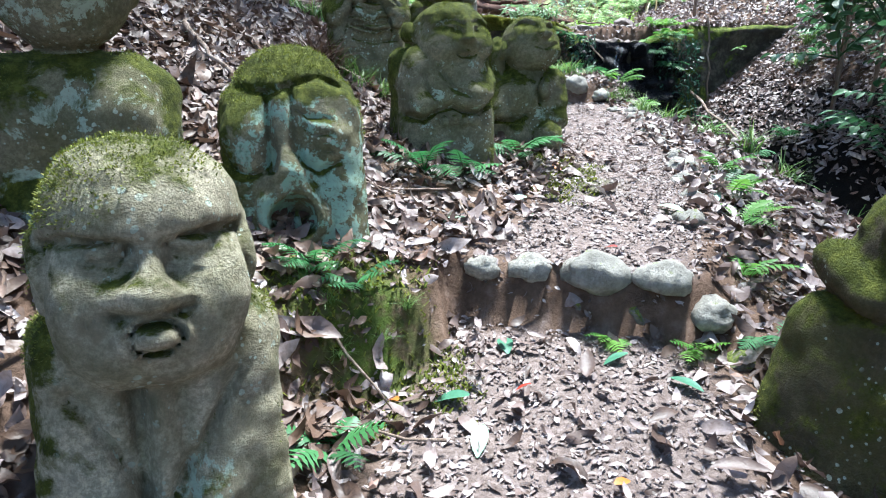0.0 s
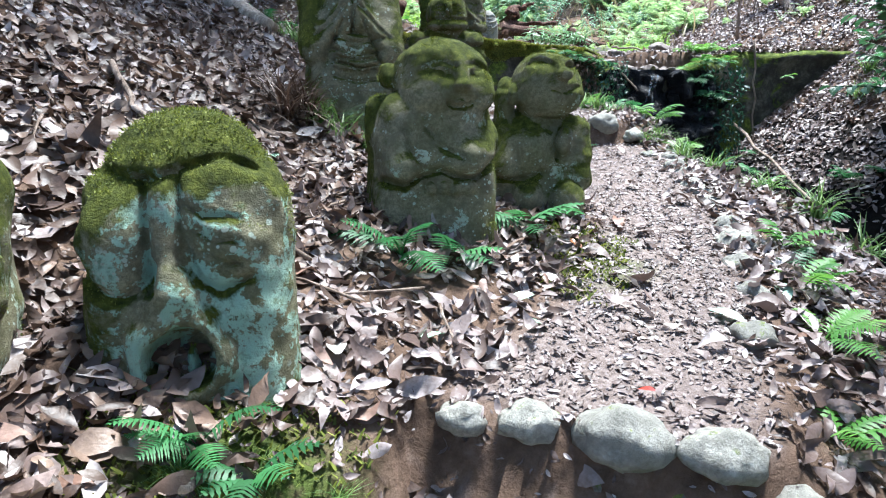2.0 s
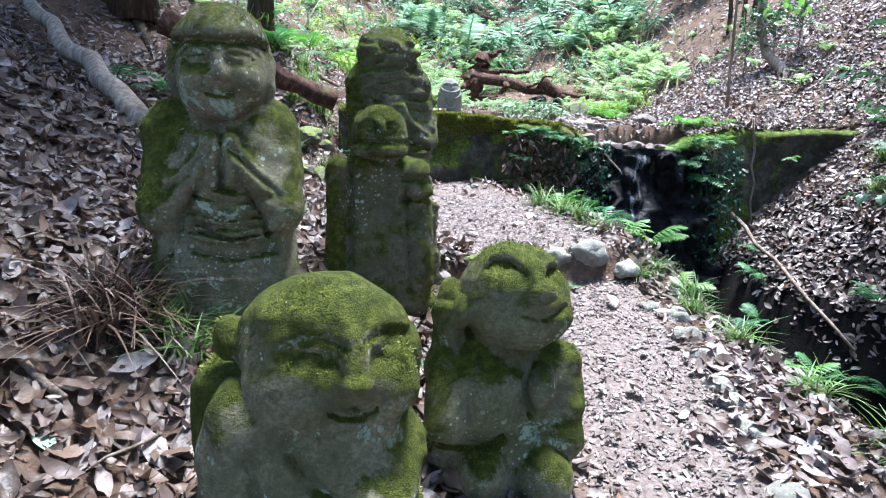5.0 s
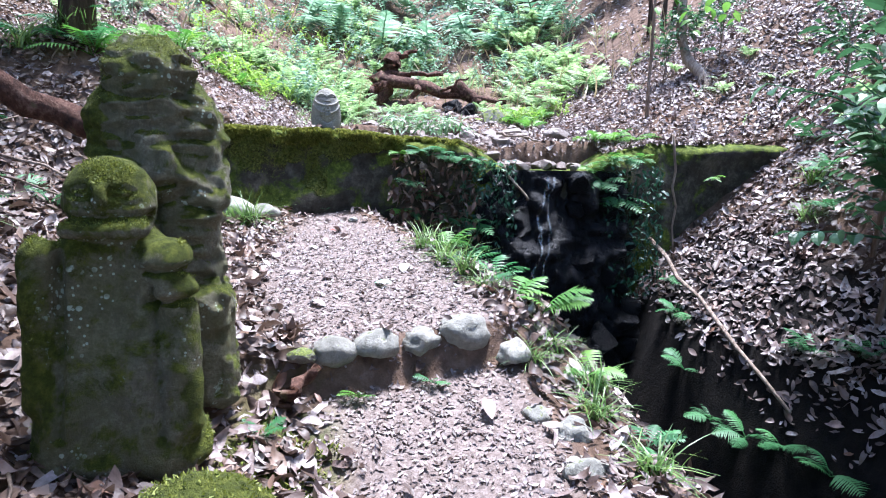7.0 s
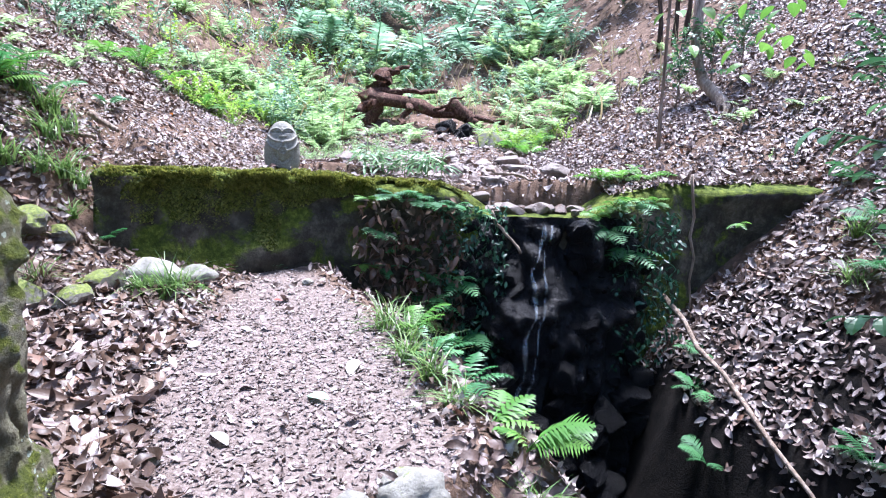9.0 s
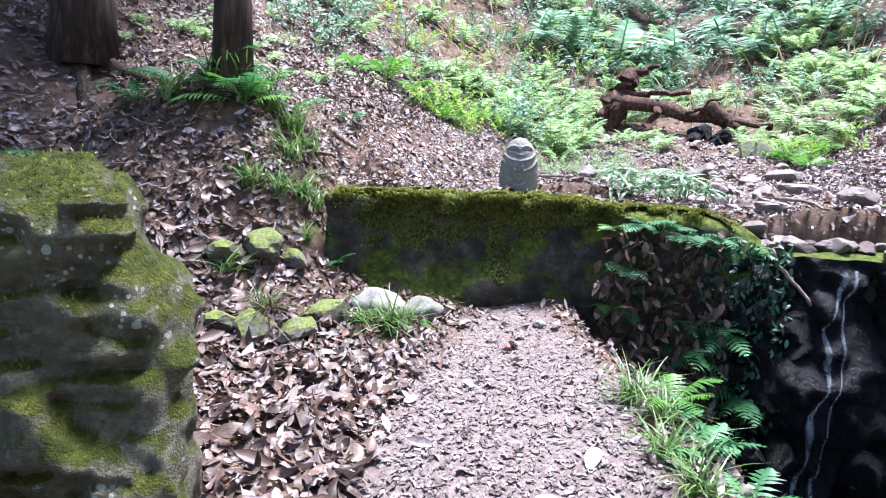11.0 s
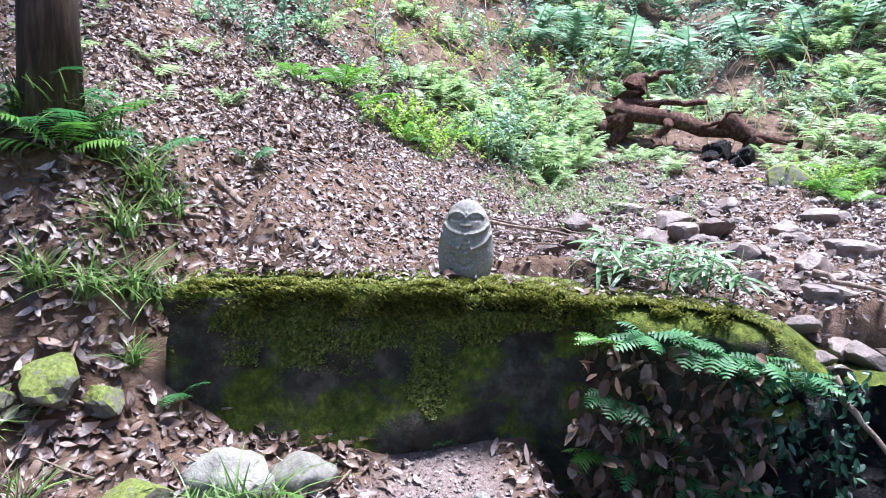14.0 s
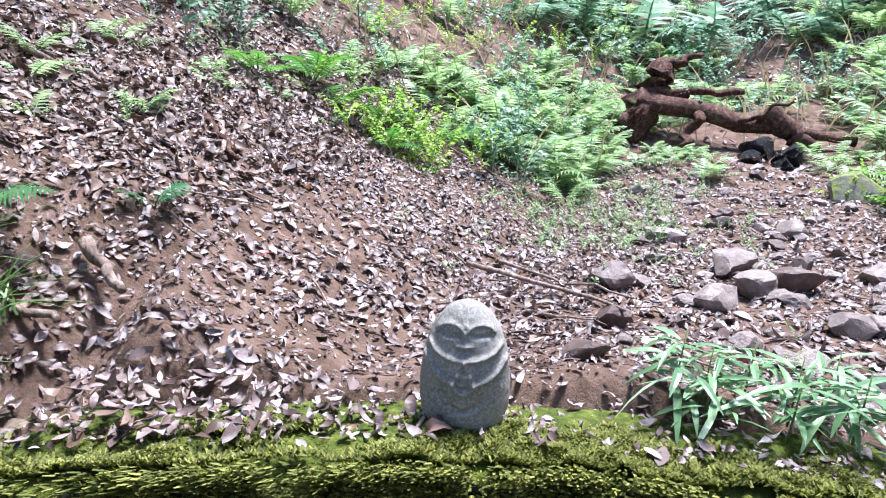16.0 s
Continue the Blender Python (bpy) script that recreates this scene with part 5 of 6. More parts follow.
    # living trunks
    def tree(base, top, r, mat, label, name="tree", roots=5, seed=0):
        b = Vector(base)
        pts = bent(base, top, 12, 0.1 * r / 0.12, seed)
        rad = [r * (1.45 if i == 0 else 1.15 if i == 1 else 1 - 0.035 * i) for i in range(13)]
        body = thing(name, None, Matrix.Translation(b), label, "tree")
        V, F = tube([Vector(p) - b for p in pts], rad, 16, 0.12, seed)
        child("trunk", build("trunk", V, F, mat), body)
        rng = random.Random(seed)
        for k in range(roots):
            a = 2 * math.pi * k / roots + rng.uniform(-0.4, 0.4)
            L = r * rng.uniform(2.4, 4.0)
            ex, ey = b.x + L * math.cos(a), b.y + L * math.sin(a)
            end = Vector((ex, ey, h(ex, ey) - 0.01)) - b
            mid = end * 0.45 + Vector((0, 0, 0.03))
            V, F = tube([Vector((0, 0, r * 0.8)), mid, end], [r * 0.5, r * 0.3, r * 0.08], 8, 0.2, k)
            child("root", build("root", V, F, mat), body)
        return body
    first = tree((-1.42, 8.4, h(-1.42, 8.4) - 0.05), (-1.2, 8.5, 9.5), 0.095, BARK, "dark brown tree trunk rising from the leafy slope", seed=3)
    second = tree((-2.62, 8.5, h(-2.62, 8.5) - 0.05), (-2.8, 8.5, 8.5), 0.16, BARK, "broad dark barked old tree trunk on the bank", seed=5)
    thin = tree((4.07, 11.05, h(4.07, 11.05) - 0.03), (3.95, 10.9, 5.6), 0.02, TWIG, "thin grey sapling stem on the far bank", "sapling", 0, 6)
    for k, (x, y) in enumerate([(5.75, 15.3), (5.95, 15.2), (6.1, 15.1)]):
        tree((x, y, h(x, y) - 0.03), (x - 0.2 + 0.15 * k, y, h(x, y) + 3.0), 0.04, BARK, "dark thin tree stem on the far slope", "sapling", 0, 8 + k)
    limb("crooked_trunk", [(4.45, 11.0, 2.5), (4.62, 11.05, 2.6), (4.78, 11.1, 2.72), (4.88, 11.2, 2.95), (4.9, 11.4, 3.12), (4.82, 11.7, 3.35), (4.8, 11.9, 3.7), (4.82, 12.0, 4.2), (4.9, 12.1, 5.2)], 0.1, 0.05, PALEBARK, "crooked pale trunk bending out of the leafy bank", "tree", sides=14, knob=0.4)
    return first, second


TREES = make_wood()

# ---- green plants ----
def frond_shape(L=0.4, pairs=13, wide=0.3, teeth=3, arch=0.55, seed=0):
    """One fern frond growing along +x from the origin: a stalk with toothed leaflets on both sides."""
    rng = random.Random(seed)
    V, F = [], []
    def at(s):
        return Vector((L * (s - 0.12 * s * s), 0, L * (arch * s - 0.85 * arch * s * s)))
    for i in range(9):
        p, w = at(i / 8), 0.006 * L / 0.4 * (1 - 0.8 * i / 8)
        V += [tuple(p + Vector((0, -w, 0))), tuple(p + Vector((0, w, 0))), tuple(p + Vector((0, 0, -w)))]
        if i:
            b = 3 * i
            F += [(b - 3, b, b + 1, b - 2), (b - 2, b + 1, b + 2, b - 1), (b - 1, b + 2, b, b - 3)]
    for i in range(pairs):
        s = 0.2 + 0.8 * i / pairs
        p = at(s)
        span = wide * L * math.sin(math.pi * (0.2 + 0.78 * (i + 0.6) / pairs)) ** 0.8 * rng.uniform(0.88, 1.1)
        half = 0.46 * L * 0.8 / pairs
        for side in (-1, 1):
            d = Vector((0.42 + rng.uniform(-0.08, 0.08), side, rng.uniform(-0.15, 0.1))).normalized()
            c = Vector((1, 0, 0.1)) - d * d.x
            c.normalize()
            base = len(V)
            for j in range(teeth * 2 + 1):
                u = j / (teeth * 2)
                w = half * (1 - u ** 1.6) * (1.0 if j % 2 == 0 else 0.62)
                m = p + d * span * u + Vector((0, 0, -0.22 * span * u * u))
                V += [tuple(m + c * w), tuple(m - c * w)]
                if j:
                    k = base + 2 * j
                    F.append((k - 2, k, k + 1, k - 1))
    V.append(tuple(at(1) + Vector((0.03 * L, 0, -0.01))))
    return np.array(V), F


def blade_shape(L=0.3, w=0.008, bend=0.7, n=5):
    V, F = [], []
    for i in range(n + 1):
        s = i / n
        x, z = L * bend * s * s, L * (s - 0.45 * bend * s * s)
        ww = w * (1 - s ** 2.2) + 0.0006
        V += [(x, -ww, z), (x, ww, z)]
        if i:
            F.append((2 * i - 2, 2 * i, 2 * i + 1, 2 * i - 1))
    return np.array(V), F


def leaf_shape(L=0.08, w=0.022, n=5, droop=0.3):
    V, F = [], []
    for i in range(n + 1):
        s = i / n
        ww = w * math.sin(math.pi * (0.06 + 0.92 * s)) ** 0.8
        z = -droop * L * s * s
        V += [(L * s, -ww, z + 0.25 * ww), (L * s, 0, z), (L * s, ww, z + 0.25 * ww)]
        if i:
            b = 3 * i
            F += [(b - 3, b, b + 1, b - 2), (b - 2, b + 1, b + 2, b - 1)]
    return np.array(V), F


def merge(pieces):
    """One mesh's corners and faces out of (corners, faces, pose) pieces."""
    VV, FF, n = [], [], 0
    for V, F, m in pieces:
        M = np.array(m)
        VV.append(V @ M[:3, :3].T + M[:3, 3])
        FF += [tuple(i + n for i in f) for f in F]
        n += len(V)
    return np.concatenate(VV), FF


FRONDS = {}
for key, mat in (("dark", FERN), ("light", FERNLIGHT)):
    FRONDS[key + " broad"] = [build("frond", *frond_shape(1.0, 8, 0.24 + 0.04 * i, 2, 0.35 + 0.2 * i, 5 + i), mat, True) for i in range(3)]
    FRONDS[key] = [build("frond", *frond_shape(1.0, 15, 0.26 + 0.05 * i, 3, 0.5 + 0.15 * i, i), mat, True) for i in range(3)]


def fern(x, y, z, size, count=7, key="dark", seed=0, lean=None, spread=360, label="green fern with arching toothed fronds", flat=0):
    rng = random.Random(seed * 7 + 1)
    ob = thing("fern", None, pose(x, y, z), label, "fern", "ferns")
    for i in range(count):
        a = (lean if lean is not None else 0) + spread * (i / count - 0.5 * (spread < 360)) + rng.uniform(-18, 18)
        s = size * rng.uniform(0.7, 1.1)
        child("frond", FRONDS[key][rng.randrange(3)], ob, pose(0, 0, 0, rng.uniform(-18, 18), rng.uniform(-28, 8) + flat, a) @ Matrix.Scale(s, 4))
    return ob


def tuft_mesh(name, blades, L, w, mat, seed, spread=1.0, dry=0):
    rng = random.Random(seed)
    out = []
    for _ in range(blades):
        V, F = blade_shape(L * rng.uniform(0.55, 1.1), w * rng.uniform(0.7, 1.2), rng.uniform(0.3, 1.25) * spread)
        out.append((V, F, pose(rng.gauss(0, 0.03), rng.gauss(0, 0.03), 0, rng.uniform(-15, 15), rng.uniform(-10, 25), rng.uniform(0, 360))))
    return build(name, *merge(out), mat, True)


TUFTS = [tuft_mesh("grass_tuft", 60, 0.26, 0.004, GRASS, i) for i in range(3)]
DRY = tuft_mesh("grass_tuft", 90, 0.24, 0.0035, DEADBROWN, 9, 1.3)


def tuft(x, y, size=1.0, z=None, me=None, k=0, label="tuft of narrow green grass blades"):
    thing("grass_tuft", me or TUFTS[k % 3], pose(x, y, (h(x, y) if z is None else z) - 0.01, 0, 0, 61 * k) @ Matrix.Scale(size, 4), label, "grass", "grass tufts")


def sprig(L, leaves, lw, seed, rise=0.5):
    """A twig with alternate leaves, along +x."""
    rng = random.Random(seed)
    twig = tube([(0, 0, 0), (L * 0.5, 0, L * 0.5 * rise), (L, 0, L * rise * 0.8)], [0.006 * L / 0.4, 0.004 * L / 0.4, 0.0015], 4, 0)
    out = [(np.array(twig[0]), twig[1], Matrix())]
    for i in range(leaves):
        s = 0.25 + 0.75 * i / max(leaves - 1, 1)
        p = Vector((L * s, 0, L * rise * (s if s < 0.5 else 0.5 + (s - 0.5) * 0.6)))
        V, F = leaf_shape(lw * rng.uniform(2.2, 3.2), lw * rng.uniform(0.7, 1.1), 4)
        out.append((V, F, pose(*p, rng.uniform(-25, 25), rng.uniform(-15, 25), (55 if i % 2 else -55) * (1 - 0.6 * s) + rng.uniform(-20, 20))))
    return merge(out)


SPRIGS = [sprig(0.4, 9, 0.03, i, 0.4 + 0.2 * i) for i in range(4)]


def shrub(name, x, y, z, size, sprigs, material, seed, label, stem=0.5, wide=180):
    rng = random.Random(seed)
    ob = thing(name, None, pose(x, y, z), label, "shrub", "shrubs")
    child("stem", build("stem", *tube([(0, 0, -0.03), (0.03 * size, 0, stem * size * 0.5), (0, 0.02, stem * size)], [0.014 * size, 0.01 * size, 0.005 * size], 6), TWIG), ob)
    parts = []
    for i in range(sprigs):
        zz = stem * size * rng.uniform(0.35, 1.0)
        V, F = SPRIGS[rng.randrange(4)]
        parts.append((V, F, pose(0, 0, zz, rng.uniform(-25, 25), rng.uniform(-45, 15), rng.uniform(0, 360)) @ Matrix.Scale(size * rng.uniform(0.6, 1.1), 4)))
    child("foliage", build("foliage", *merge(parts), material, True), ob)
    return ob


def make_plants():
    # beside the path and the figures
    near = [(-0.08, 3.12, 0.3, 4, "dark", -90, 170), (0.1, 3.2, 0.24, 3, "dark", -40, 100), (0.42, 3.62, 0.3, 5, "dark", -75, 200), (-0.42, 2.06, 0.2, 5, "dark", -80, 200), (-0.28, 2.02, 0.17, 4, "dark", -60, 180), (-0.3, 1.56, 0.17, 5, "dark", 0, 360), (-0.55, 1.0, 0.18, 5, "dark", -90, 200),
            (0.6, 2.2, 0.13, 4, "light", -90, 140), (0.88, 2.1, 0.13, 4, "light", -80, 140), (1.32, 2.85, 0.26, 5, "light", 20, 200), (1.47, 3.3, 0.26, 5, "light", 20, 220), (1.15, 2.4, 0.2, 5, "light", 0, 220), (1.1, 2.05, 0.17, 4, "dark", -40, 200), (1.62, 3.8, 0.2, 5, "light", 0, 300), (1.55, 3.55, 0.16, 4, "dark", 0, 300),
            (0.72, 5.68, 0.16, 5, "light", -80, 180), (1.03, 5.78, 0.15, 4, "dark", -80, 160), (0.4, 4.75, 0.17, 5, "dark", -60, 260), (0.38, 5.35, 0.17, 5, "dark", -60, 260), (0.2, 4.6, 0.2, 5, "dark", -90, 200),
            (1.5, 6.35, 0.42, 6, "light", 10, 150), (1.62, 6.25, 0.45, 4, "light", 0, 60), (1.45, 6.7, 0.35, 6, "dark", 20, 240), (1.35, 7.1, 0.4, 7, "dark", 20, 260), (1.25, 7.45, 0.4, 7, "light", 20, 260), (1.3, 7.8, 0.42, 7, "dark", 0, 300), (1.65, 7.6, 0.4, 6, "dark", -20, 200), (1.75, 5.9, 0.3, 6, "light", 0, 260), (1.85, 5.4, 0.28, 6, "dark", 0, 260), (1.95, 4.9, 0.3, 6, "light", 0, 260), (2.05, 4.4, 0.3, 6, "dark", 0, 260), (2.15, 3.9, 0.3, 6, "light", 0, 260)]
    for i, (x, y, s, c, k, a, sp) in enumerate(near):
        fern(x, y, h(x, y) + 0.01, s * (0.68 if y > 3.8 else 1.15), c + 1, k + (" broad" if i % 3 else ""), i, a, sp)
    # on and under the dam
    for i, (x, z, s, c, k) in enumerate([(0.98, 2.3, 0.3, 5, "light"), (1.15, 2.33, 0.42, 8, "dark"), (1.3, 2.3, 0.45, 8, "dark"), (1.45, 2.27, 0.45, 8, "dark"), (1.6, 2.25, 0.4, 8, "dark"), (1.75, 2.18, 0.45, 7, "dark"), (2.75, 2.18, 0.4, 7, "light"), (2.9, 2.25, 0.5, 9, "light"), (3.08, 2.25, 0.5, 9, "dark"), (3.25, 2.27, 0.4, 7, "light"), (2.6, 2.08, 0.3, 5, "dark")]):
        y = float(dam_line(x)) - 0.08
        fern(x, y, z - 0.12, s * 0.5, c + 3, k + " broad", 50 + i, -90, 200, "fern hanging over the edge of the mossy wall", 14)
    for i, (x, z, s, k) in enumerate([(1.05, 1.95, 0.2, "dark"), (1.25, 1.85, 0.22, "dark"), (1.12, 1.7, 0.2, "dark"), (1.38, 1.65, 0.22, "dark"), (0.98, 1.72, 0.16, "light"), (1.5, 1.45, 0.3, "dark"), (1.3, 1.3, 0.3, "dark"), (1.65, 1.6, 0.3, "dark"), (2.85, 1.95, 0.35, "dark"), (3.02, 1.8, 0.35, "dark"), (1.8, 1.2, 0.35, "dark"), (4.0, 2.0, 0.16, "light")]):
        fern(x, float(dam_line(x)) - 0.1 - 0.12 * (2.3 - z), z, s, 5, k + " broad", 80 + i, -90, 150, "small fern rooted in the wall face", 20)
    # right bank
    for i, (x, y, s) in enumerate([(3.3, 7.5, 0.28), (3.4, 7.2, 0.32), (3.5, 6.95, 0.3), (3.75, 7.1, 0.3), (3.95, 6.8, 0.32), (4.15, 6.6, 0.35), (3.6, 6.6, 0.32), (3.25, 7.9, 0.25), (3.35, 8.3, 0.25), (3.5, 8.6, 0.22), (4.5, 8.1, 0.3), (4.75, 8.6, 0.3), (4.95, 9.1, 0.3), (4.4, 5.9, 0.5)]):
        fern(x, y, h(x, y), s, 6, "dark", 110 + i, 180, 240)
    for i, (x, y, s) in enumerate([(4.35, 8.2, 0.8), (4.62, 8.55, 0.9)]):
        tuft(x, y, s * 1.3, k=i)
    # left bank and behind the wall
    for i, (x, y, s, k) in enumerate([(-1.28, 8.3, 0.5, "light"), (-1.2, 8.75, 0.3, "dark"), (-1.5, 8.5, 0.4, "dark"), (-1.75, 8.35, 0.45, "dark"), (-1.95, 8.2, 0.4, "dark"), (-1.3, 8.4, 0.4, "dark"), (-1.15, 6.3, 0.3, "dark"), (-1.3, 6.6, 0.35, "dark"), (-1.05, 7.0, 0.3, "dark"), (-1.9, 7.6, 0.4, "dark"), (-2.2, 7.2, 0.4, "dark"), (-1.02, 9.35, 0.2, "dark"), (-0.35, 8.3, 0.14, "light"), (0.35, 8.52, 0.12, "dark"), (-0.05, 7.98, 0.14, "light"), (-0.6, 8.1, 0.2, "dark")]):
        fern(x, y, h(x, y), s, 6, k, 140 + i, -40, 300)
    for i, (x, y, s) in enumerate([(-0.44, 2.0, 0.32), (-0.36, 1.94, 0.3), (-0.28, 2.04, 0.3), (-0.2, 1.98, 0.28), (-0.12, 2.08, 0.3), (-0.32, 1.88, 0.3), (-0.14, 7.72, 1.1), (-0.08, 7.82, 1.0), (-0.24, 7.68, 0.9), (-0.66, 7.42, 0.8), (-0.95, 7.55, 0.9), (-0.84, 8.14, 1.1), (-0.9, 8.0, 1.0), (-0.8, 8.28, 1.0), (-0.95, 8.25, 1.2), (-1.02, 7.9, 1.0), (-0.74, 8.02, 0.7), (-1.1, 8.55, 1.3), (-1.22, 8.5, 1.3), (-1.35, 8.45, 1.3), (-1.0, 8.6, 1.1), (-1.5, 8.35, 1.3), (-1.7, 8.2, 1.3), (-1.1, 5.9, 1.2), (-1.25, 6.1, 1.3), (-1.05, 6.15, 1.2), (-1.4, 6.3, 1.2), (-0.62, 4.15, 0.9), (-0.5, 4.1, 0.9), (-0.38, 4.12, 0.8), (-0.55, 4.2, 0.9), (1.3, 6.75, 0.9), (1.22, 7.0, 0.9), (1.38, 6.5, 0.8), (1.1, 7.45, 1.0), (1.2, 7.3, 0.9), (1.5, 5.95, 0.7), (1.7, 5.6, 0.9), (1.8, 5.2, 0.9), (1.9, 4.7, 0.9), (2.0, 4.3, 1.0), (1.75, 5.8, 0.8), (1.62, 6.05, 0.8), (2.1, 4.0, 1.0), (2.15, 3.4, 1.0), (2.2, 2.9, 1.0)]):
        tuft(x, y, s, k=i)
    for i, (x, y, s) in enumerate([(-0.64, 7.4, 0.9), (-0.75, 4.0, 1.2), (-0.7, 4.1, 1.3), (-0.8, 4.15, 1.2), (-0.72, 4.22, 1.1)]):
        tuft(x, y, s, me=DRY, k=i, label="tuft of dry brown grass and rootlets")
    for i, (x, y, s) in enumerate([(-1.5, 12.0, 0.5), (-1.2, 12.3, 0.45), (-1.75, 12.2, 0.5), (-1.0, 11.9, 0.4), (-0.8, 12.6, 0.45), (-1.9, 11.6, 0.4), (2.95, 13.2, 0.45), (3.2, 13.6, 0.5), (3.0, 12.7, 0.35), (3.4, 9.7, 0.35), (3.15, 9.65, 0.3), (2.95, 9.6, 0.3)]):
        fern(x, y, h(x, y), s, 8, "light", 180 + i, -60, 359, "bright yellow green fern on the upper slope")
    # bamboo grass beside the small guardian stone
    rng = random.Random(77)
    for c in range(9):
        x, y = 0.9 + 0.075 * c + rng.uniform(-0.05, 0.05), 9.2 + rng.uniform(-0.1, 0.25)
        parts = []
        for i in range(20):
            V, F = leaf_shape(rng.uniform(0.1, 0.18), rng.uniform(0.008, 0.013), 5, rng.uniform(0.3, 0.8))
            parts.append((V, F, pose(rng.gauss(0, 0.03), rng.gauss(0, 0.03), rng.uniform(0.03, 0.17), rng.uniform(-25, 25), rng.uniform(-45, 10), rng.uniform(0, 360))))
        ob = thing("bamboo_grass", None, pose(x, y, max(h(x, y), 2.33)), "low bamboo grass with long pale green leaves", "bamboo grass", "bamboo grass by the wall")
        child("stem", build("stem", *tube([(0, 0, -0.02), (0.01, 0, 0.1), (0.02, 0.01, 0.2)], [0.004, 0.003, 0.002], 5), GRASS), ob)
        child("foliage", build("foliage", *merge(parts), SASA, True), ob)
    # shrubs
    for i, (x, y, s, m) in enumerate([(4.1, 7.0, 1.7, BLUEGREEN), (4.4, 7.5, 1.7, BLUEGREEN), (4.3, 6.7, 1.6, BLUEGREEN), (4.8, 8.05, 1.0, UNDER), (5.3, 9.3, 0.9, BLUEGREEN), (4.9, 11.7, 0.8, BLUEGREEN), (4.6, 11.9, 0.8, BLUEGREEN), (5.2, 11.6, 0.8, BLUEGREEN), (3.9, 5.6, 1.3, BLUEGREEN), (4.2, 6.0, 1.4, BLUEGREEN), (3.2, 3.5, 1.0, BLUEGREEN), (3.4, 4.2, 1.2, BLUEGREEN)]):
        shrub("shrub", x, y, h(x, y), s, 26, m, 200 + i, "leafy dark green shrub on the ravine bank", 0.9)
    # leafy branch that hangs into view, from a tree on the bank
    b = thing("hanging_branch", None, pose(0, 0, 0), "thin overhanging branch with bright green leaves", "branch")
    child("twig", build("twig", *tube([(5.6, 4.9, h(5.6, 4.9)), (5.3, 5.0, 3.0), (4.4, 5.4, 4.8), (3.2, 5.8, 4.6), (2.5, 5.95, 3.9), (2.1, 5.95, 3.15)], [0.04, 0.032, 0.022, 0.014, 0.009, 0.003], 7), TWIG), b)
    parts = []
    for i in range(42):
        V, F = leaf_shape(rng.uniform(0.035, 0.06), rng.uniform(0.013, 0.02), 5)
        parts.append((V, F, pose(rng.gauss(2.12, 0.12), rng.gauss(5.95, 0.1), rng.uniform(2.88, 3.25), rng.uniform(-30, 30), rng.uniform(10, 50), rng.uniform(0, 360))))
    child("foliage", build("foliage", *merge(parts), leaf_material("sunlit_leaf", (0.08, 0.2, 0.03), (0.13, 0.28, 0.045), (0.2, 0.36, 0.07), 0.45, 0.4), True), b)


make_plants()


